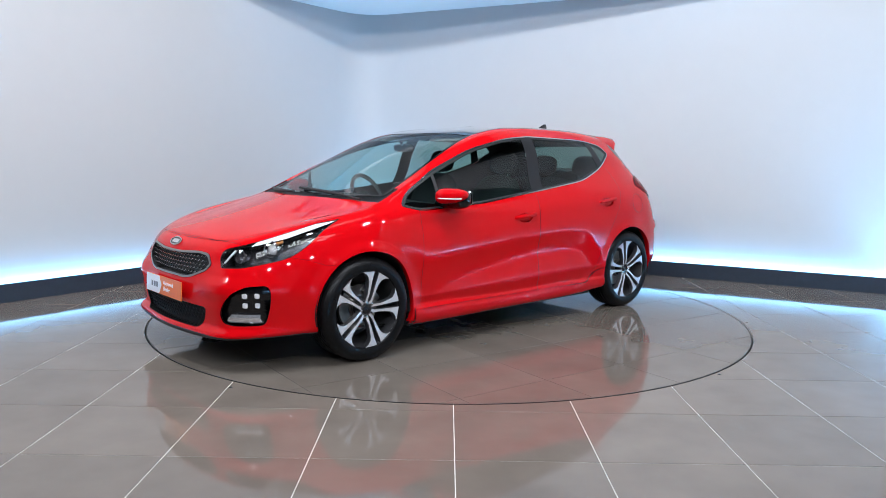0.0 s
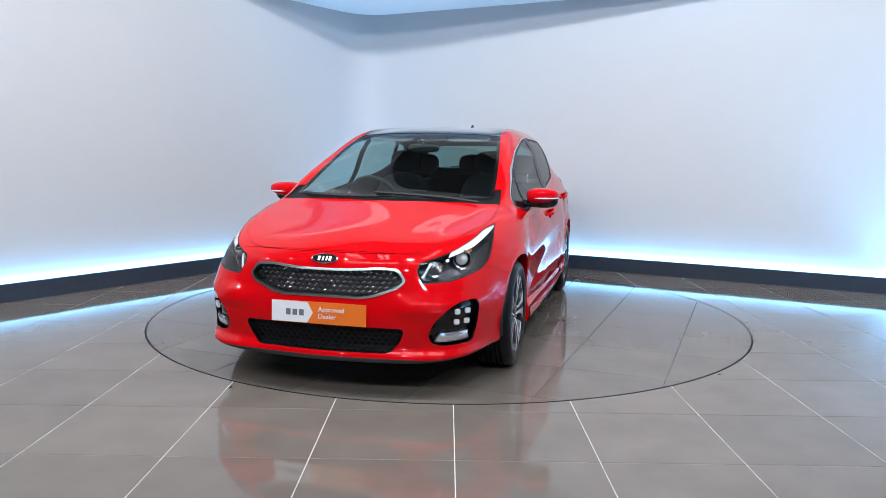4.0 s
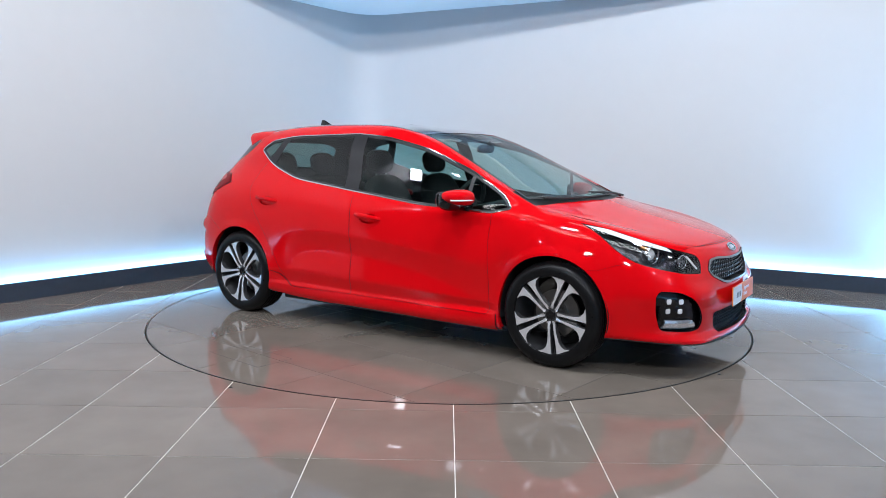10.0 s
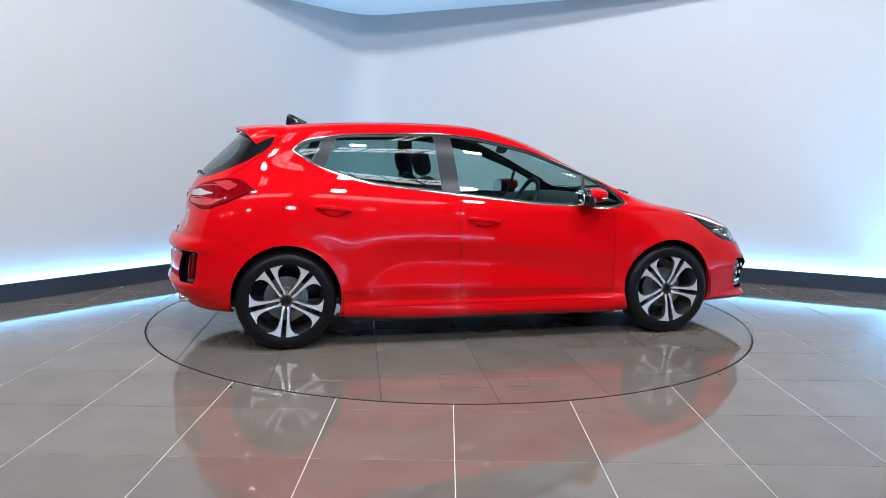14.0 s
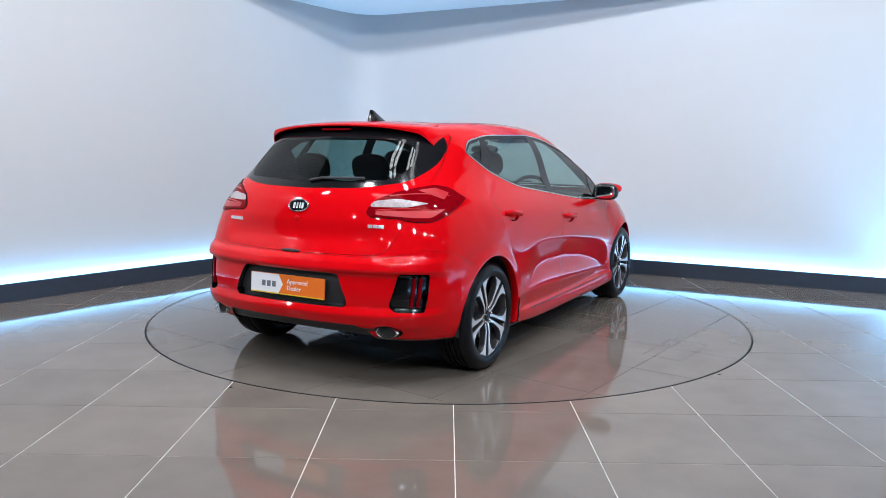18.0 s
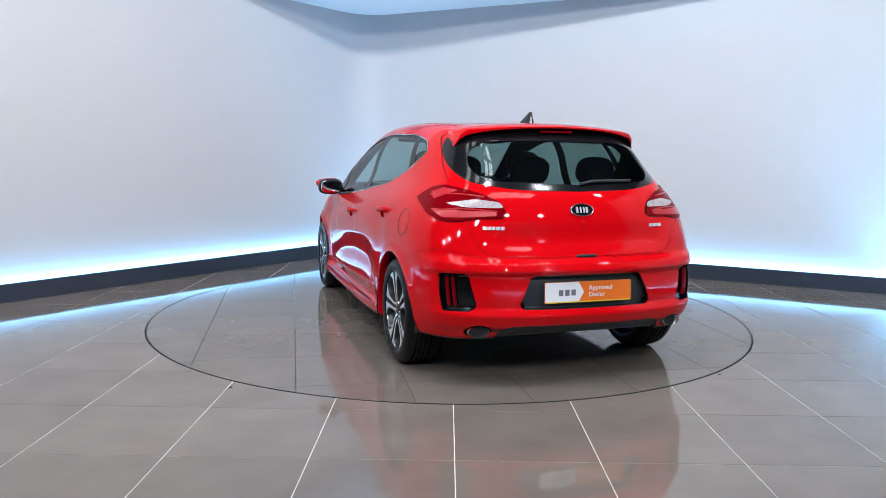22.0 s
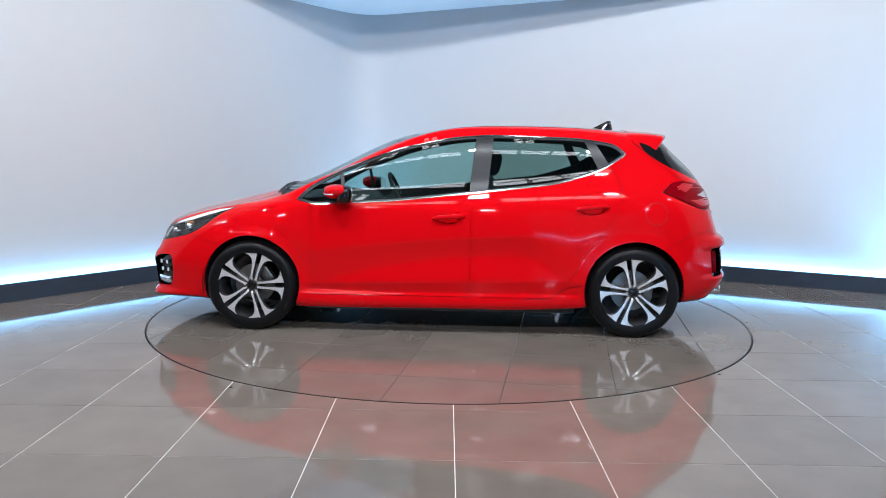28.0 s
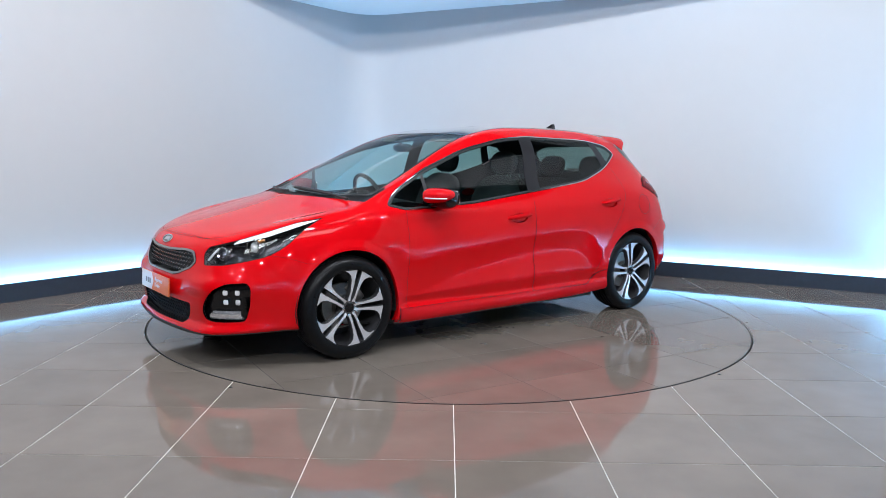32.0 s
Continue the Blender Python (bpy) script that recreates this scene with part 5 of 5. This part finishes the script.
def build_tail():
    # roof spoiler with a dark underside
    bm, under = bmesh.new(), bmesh.new()
    rows = []
    for j in range(37):
        y = -.592 + 1.184 * j / 36
        f = abs(y) / .592
        base, _ = on_top(-1.36 + .05 * f ** 2, y, .003)
        xe = -1.660 + .120 * f ** 3
        ze = 1.416 - .036 * f ** 2
        mid = (base.x + xe) / 2
        zm = (base.z + ze) / 2 + .006
        row = [(base.x, y, base.z), (mid, y, zm), (xe + .02, y, ze + .003), (xe, y, ze - .006), (xe + .002, y, ze - .013 - .030 * f ** 5), (xe + .014, y, ze - .016 - .034 * f ** 5), (base.x - .10, y, base.z - .060)]
        # the ends run out into the body
        k = min(1, max(0, (f - .88) / .12)) ** 2
        rows.append([Vector(q).lerp(on_top(q[0] + .03 * k, q[1], -.004)[0], k) for q in row])
    made = [[bm.verts.new(q) for q in r[:6]] for r in rows]
    for one, two in zip(made, made[1:]):
        for k in range(5):
            bm.faces.new((one[k], one[k + 1], two[k + 1], two[k]))
    bm.faces.new(made[0]), bm.faces.new(made[-1][::-1])
    smooth_part("spoiler", bm, PAINT, tailgate, "red roof spoiler")
    made = [[under.verts.new(q) for q in r[5:]] for r in rows]
    for one, two in zip(made, made[1:]):
        under.faces.new((one[0], one[1], two[1], two[0]))
    part("spoiler_underside", outward(under), BLACK_GLOSS, tailgate)
    bm = bmesh.new()
    box(bm, -1.648, -1.628, -.10, .10, 1.376, 1.388, .003)
    part("brake_light", outward(bm), RED_LENS, tailgate)
    # tail pipes
    for sg in (1, -1):
        bm = bmesh.new()
        m = pose(on_front(.575, .345, 0, -1)[0].x + .024, .593 * sg, .314, 0, 0, -9 * sg)
        rings = []
        for a, b, dx in ((.046, .021, .020), (.053, .027, .0), (.058, .030, -.010), (.062, .033, -.004), (.062, .033, .05)):
            rings.append([bm.verts.new(m @ Vector((dx, a * math.cos(2 * math.pi * k / 28), b * math.sin(2 * math.pi * k / 28)))) for k in range(28)])
        for one, two in zip(rings, rings[1:]):
            for k in range(28):
                j = (k + 1) % 28
                bm.faces.new((one[k], one[j], two[j], two[k]))
        smooth_part("exhaust_tip", bm, SATIN, car, "oval chrome exhaust tip", 50)
        # a flat black disc closes the pipe and paints its shaded hollow
        bm = bmesh.new()
        bm.faces.new([bm.verts.new(m @ Vector((.017, .049 * math.cos(2 * math.pi * k / 28), .024 * math.sin(2 * math.pi * k / 28)))) for k in range(28)])
        part("exhaust_bore", bm, EXHAUST_IN, car)
    # aerial fin
    bm = bmesh.new()
    rows = []
    for z, x0, x1, w in ((1.432, -1.10, -1.31, .036), (1.445, -1.125, -1.308, .030), (1.475, -1.185, -1.302, .018), (1.508, -1.250, -1.296, .007), (1.514, -1.264, -1.294, .003)):
        rows.append([bm.verts.new((x0 + (x1 - x0) * (1 - math.cos(math.pi * k / 8)) / 2, s * w * math.sin(math.pi * k / 8) ** .7, z)) for s, ks in ((1, range(9)), (-1, range(7, 0, -1))) for k in ks])
    for one, two in zip(rows, rows[1:]):
        for k in range(16):
            j = (k + 1) % 16
            bm.faces.new((one[k], one[j], two[j], two[k]))
    bm.faces.new(rows[-1])
    smooth_part("aerial_fin", bm, BLACK_GLOSS, car, "black shark-fin aerial")
    # rear wiper
    bm = bmesh.new()
    p0, _ = on_front(-.02, 1.085, .012, -1)
    pts = [p0]
    for y in (-.10, -.20, -.30, -.36):
        q, _ = on_front(y, 1.098 + .012 * (-y), .014, -1)
        pts.append(q)
    tube(bm, pts, .008, 8)
    smooth_part("rear_wiper", bm, BLACK, tailgate)


def build_wipers():
    for pts in (((1.165, .60), (1.180, .40), (1.205, .10), (1.195, -.06)), ((1.262, -.02), (1.232, -.25), (1.165, -.46), (1.10, -.585))):
        bm = bmesh.new()
        tube(bm, [on_top(x, y, .016)[0] for x, y in pts], .008, 8)
        tube(bm, [on_top(x - .025, y, .010)[0] for x, y in pts[1:]], .005, 6)
        smooth_part("wiper", bm, BLACK, car, "black windscreen wiper")
    bm = bmesh.new()
    ring = [on_side(-1.476 + .076 * math.cos(2 * math.pi * k / 40), .858 + .076 * math.sin(2 * math.pi * k / 40), .0004)[0] for k in range(41)]
    tube(bm, ring, .0013, 6)
    smooth_part("fuel_flap_seam", bm, BLACK, car)


def seat(x, y, width, name, base_z=.30, lean=20, headrests=1):
    """A cloth car seat, backrest and headrest."""
    bm = bmesh.new()
    ellipsoid(bm, (x, y, base_z + .14), (.54, width, .19), 3.2, m=pose(0, 0, 0, 0, -6, 0))
    ob = smooth_part(name, bm, CLOTH, car, "black cloth seat")
    bm = bmesh.new()
    ellipsoid(bm, (x - .30, y, base_z + .47), (.19, width * .96, .66), 3.0, m=pose(0, 0, 0, 0, -lean, 0))
    smooth_part("backrest", bm, CLOTH, ob)
    for k in range(headrests):
        yy = y if headrests == 1 else y + (k - (headrests - 1) / 2) * .46
        bm = bmesh.new()
        top = base_z + .88
        ellipsoid(bm, (x - .43, yy, top), (.11, .26, .18), 2.8, m=pose(0, 0, 0, 0, -lean * .6, 0))
        smooth_part("headrest", bm, CLOTH, ob)
        bm = bmesh.new()
        for dy in (-.06, .06):
            tube(bm, [(x - .40, yy + dy, top - .16), (x - .42, yy + dy, top - .06)], .007, 6)
        part("headrest_post", outward(bm), SATIN, ob)


def build_cabin():
    for y in (.36, -.36):
        seat(.05, y, .50, "front_seat")
    seat(-.86, 0, 1.22, "rear_seat", .27, 24, 3)
    bm = bmesh.new()
    rows = []
    for x, z in ((.50, .62), (.54, .86), (.62, .925), (.82, .945), (1.02, .925), (1.04, .60)):
        rows.append([bm.verts.new((x + .03 * math.cos(y * 2), y, z + .02 * math.cos(3 * y))) for y in (-.70, -.55, -.36, -.15, .1, .36, .55, .70)])
    for one, two in zip(rows, rows[1:]):
        for k in range(7):
            bm.faces.new((one[k], one[k + 1], two[k + 1], two[k]))
    smooth_part("dashboard", bm, CABIN, car, "black dashboard")
    bm = bmesh.new()
    c, n = Vector((.40, -.36, .90)), Vector((-.92, 0, .40)).normalized()
    ring_on(bm, c, n, (0, 0, 1), .185, .185, .016, 40)
    wheel = smooth_part("steering_wheel", bm, CABIN, car, "black three-spoke steering wheel")
    bm = bmesh.new()
    ellipsoid(bm, c - n * .02, (.05, .15, .12), 2.6, m=pose(0, 0, 0, 0, 25, 0))
    m = facing(c, n)
    for a in (0, 180, 270):
        tube(bm, [m @ Vector((.05 * math.cos(radians(a)), .05 * math.sin(radians(a)), 0)), m @ Vector((.18 * math.cos(radians(a)), .18 * math.sin(radians(a)), 0))], .014, 8)
    tube(bm, [c - n * .02, c - n * .25], .03, 10)
    smooth_part("steering_hub", bm, CABIN, wheel)
    bm = bmesh.new()
    ellipsoid(bm, (.33, 0, 1.285), (.035, .24, .065), 2.8, m=pose(0, 0, 0, 0, 15, 0))
    tube(bm, [(.34, 0, 1.30), (.37, 0, 1.345)], .012, 8)
    smooth_part("rear_view_mirror", bm, CABIN, car, "black rear-view mirror")
    bm = bmesh.new()
    box(bm, -1.75, 1.0, -.74, .74, .26, .30, .01)
    box(bm, -.25, .55, -.10, .10, .30, .58, .03)
    part("cabin_floor", outward(bm), CABIN, car)
    bm = bmesh.new()
    box(bm, -1.78, -1.22, -.56, .56, .98, 1.0, .008)
    part("parcel_shelf", outward(bm), CABIN, car)
    for sg in (1, -1):
        bm = bmesh.new()
        ellipsoid(bm, (.16, .30 * sg, 1.355), (.16, .34, .018), 3.0, m=pose(0, 0, 0, 0, 14, 0))
        smooth_part("sun_visor", bm, LINING, car)


build_mirrors(), build_handles(), build_badges(), build_lamps(), build_tail(), build_wipers(), build_cabin()
build_plate((2.192, 0, .434), (1, 0, .04), False)
build_plate((-2.092, 0, .523), (-1, 0, .06), True)
chips = bmesh.new()
honeycomb("grille_mesh", [(-.001 if q[0] < 0 else q[0], q[1]) for q in GRILLE_HOLE], .524, .66, .42, .0230, .0170, .016, .0036, BLACK_GLOSS, grille_frame, chips)
tagged(part("chrome_mesh", outward(chips), MESH_METAL, grille_frame, "bright chrome facets of the honeycomb"), kind="stuff")
honeycomb("grille_mesh", [(-.001, .372), (.445, .366), (.42, .300), (.37, .238), (-.001, .236)], .245, .375, .45, .0225, .018, .018, .0040, COWL, lower_grille)


# ---- floor and turntable tiles, piece by piece ----
def tile_mesh(outline, material, top=0.0, thick=0.010):
    """One tile with a slightly eased edge."""
    n = len(outline)
    cx, cy = sum(p[0] for p in outline) / n, sum(p[1] for p in outline) / n
    verts = [(x, y, top - thick) for x, y in outline] + [(x, y, top - 0.0007) for x, y in outline]
    ease = shrunk(outline, 0.0011) if n < 60 else outline
    if len(ease) != n:
        ease = outline
    verts += [(x, y, top) for x, y in ease]
    faces = [list(range(2 * n, 3 * n))]
    for lo in (0, n):
        for i in range(n):
            j = (i + 1) % n
            faces.append([lo + i, lo + j, lo + n + j, lo + n + i])
    area = sum(a[0] * b[1] - b[0] * a[1] for a, b in zip(outline, outline[1:] + outline[:1]))
    if area < 0:
        faces = [f[::-1] for f in faces]
    me = bpy.data.meshes.new("tile")
    me.from_pydata(verts, [], faces)
    me.materials.append(material)
    return me


def lay_floor():
    whole = tile_mesh([(-PITCH / 2 + JOINT / 2, -PITCH / 2 + JOINT / 2), (PITCH / 2 - JOINT / 2, -PITCH / 2 + JOINT / 2), (PITCH / 2 - JOINT / 2, PITCH / 2 - JOINT / 2), (-PITCH / 2 + JOINT / 2, PITCH / 2 - JOINT / 2)], TILE)
    far = []
    for i in range(-15, 15):
        for j in range(-20, 17):
            sq = grid_square(FLOOR_AT, FLOOR_TURN, i, j)
            cx, cy = sum(p[0] for p in sq) / 4, sum(p[1] for p in sq) / 4
            if not (-9 < cx < 9 and -15 < cy < 7) or all(not in_studio(*p) for p in sq):
                continue
            near = -4.6 < cx < 5.2 and -4.2 < cy < 4.4
            for poly in square_outside(sq, DISC_R + 0.004):
                if not near:
                    far.append(poly)
                    continue
                if len(poly) == 4:
                    ob = new("tile", whole)
                    ob.matrix_basis = pose(cx, cy, 0, 0, 0, math.degrees(FLOOR_TURN))
                else:
                    ob = new("tile", tile_mesh(poly, TILE))
                ob.parent = floor
    verts, faces = [], []
    for poly in far:
        faces.append(list(range(len(verts), len(verts) + len(poly))))
        verts += [(x, y, 0.0) for x, y in poly]
    me = bpy.data.meshes.new("tile_field")
    me.from_pydata(verts, [], faces)
    me.materials.append(TILE)
    ob = new("tile_field", me)
    ob.parent = floor
    tagged(ob, kind="stuff")


def lay_turntable():
    turn = radians(82.9)
    r = DISC_R - 0.012
    for i in range(-4, 4):
        for j in range(-4, 4):
            poly = square_inside(grid_square(Vector((0, 0)), turn, i, j), r)
            if len(poly) > 2:
                ob = new("tile", tile_mesh(poly, DISC_TILE, 0.0, 0.0015))
                ob.parent = table
    # the sawn outline of an access cover
    m = Matrix.Rotation(turn, 4, "Z") @ pose(-1.85, 0.02, 0)
    for x, y, w, h in ((-.125, 0, .004, .50), (.125, 0, .004, .50), (0, -.25, .254, .004), (0, .25, .254, .004)):
        bm = bmesh.new()
        box(bm, x - w / 2, x + w / 2, y - h / 2, y + h / 2, -.002, .0004)
        bm.transform(m)
        part("cover_joint", outward(bm), GROUT_DARK, table)


lay_floor(), lay_turntable()


def floor_studs():
    for x, y in ((-1.154, -2.036), (1.577, -1.651)):
        bm = bmesh.new()
        lathe(bm, [(.011, -.001), (.011, .002), (.008, .0035), (.001, .004)], Matrix.Translation((x, y, 0)) @ Matrix.Rotation(radians(90), 4, "X"), 14)
        tagged(mesh_object("floor_stud", outward(bm), BLACK), "small black stud on the tiled floor", "stud", "floor studs by the turntable")


floor_studs()

# ---- motion ----
TURN = [(0.0, -137.5), (0.5, -137.4), (1.0, -136.0), (1.5, -132.9), (2.0, -128.1), (2.5, -122.4), (3.0, -116.4), (3.5, -110.5), (5.5, -86.45), (6.5, -74.6), (7.5, -62.75), (8.5, -50.95), (9.5, -39.2), (10.5, -27.4), (11.5, -15.6), (12.5, -3.7), (13.5, 8.15), (14.5, 19.95), (16.5, 43.5), (17.5, 55.35), (18.5, 67.2), (19.5, 79.05), (20.5, 90.9), (21.5, 102.8), (22.5, 114.6), (23.5, 126.45), (24.5, 138.45), (25.5, 150.3), (27.5, 172.8), (28.5, 183.85), (29.5, 195.1), (30.5, 206.4), (31.0, 212.1), (31.5, 216.1), (32.0, 218.2)]


def motions():
    deck = [(t, pose(0, 0, 0, 0, 0, a)) for t, a in TURN]
    walk(table, deck)
    walk(car, [(t, m @ pose(0.05, -0.106, 0.0)) for t, m in deck])


motions()
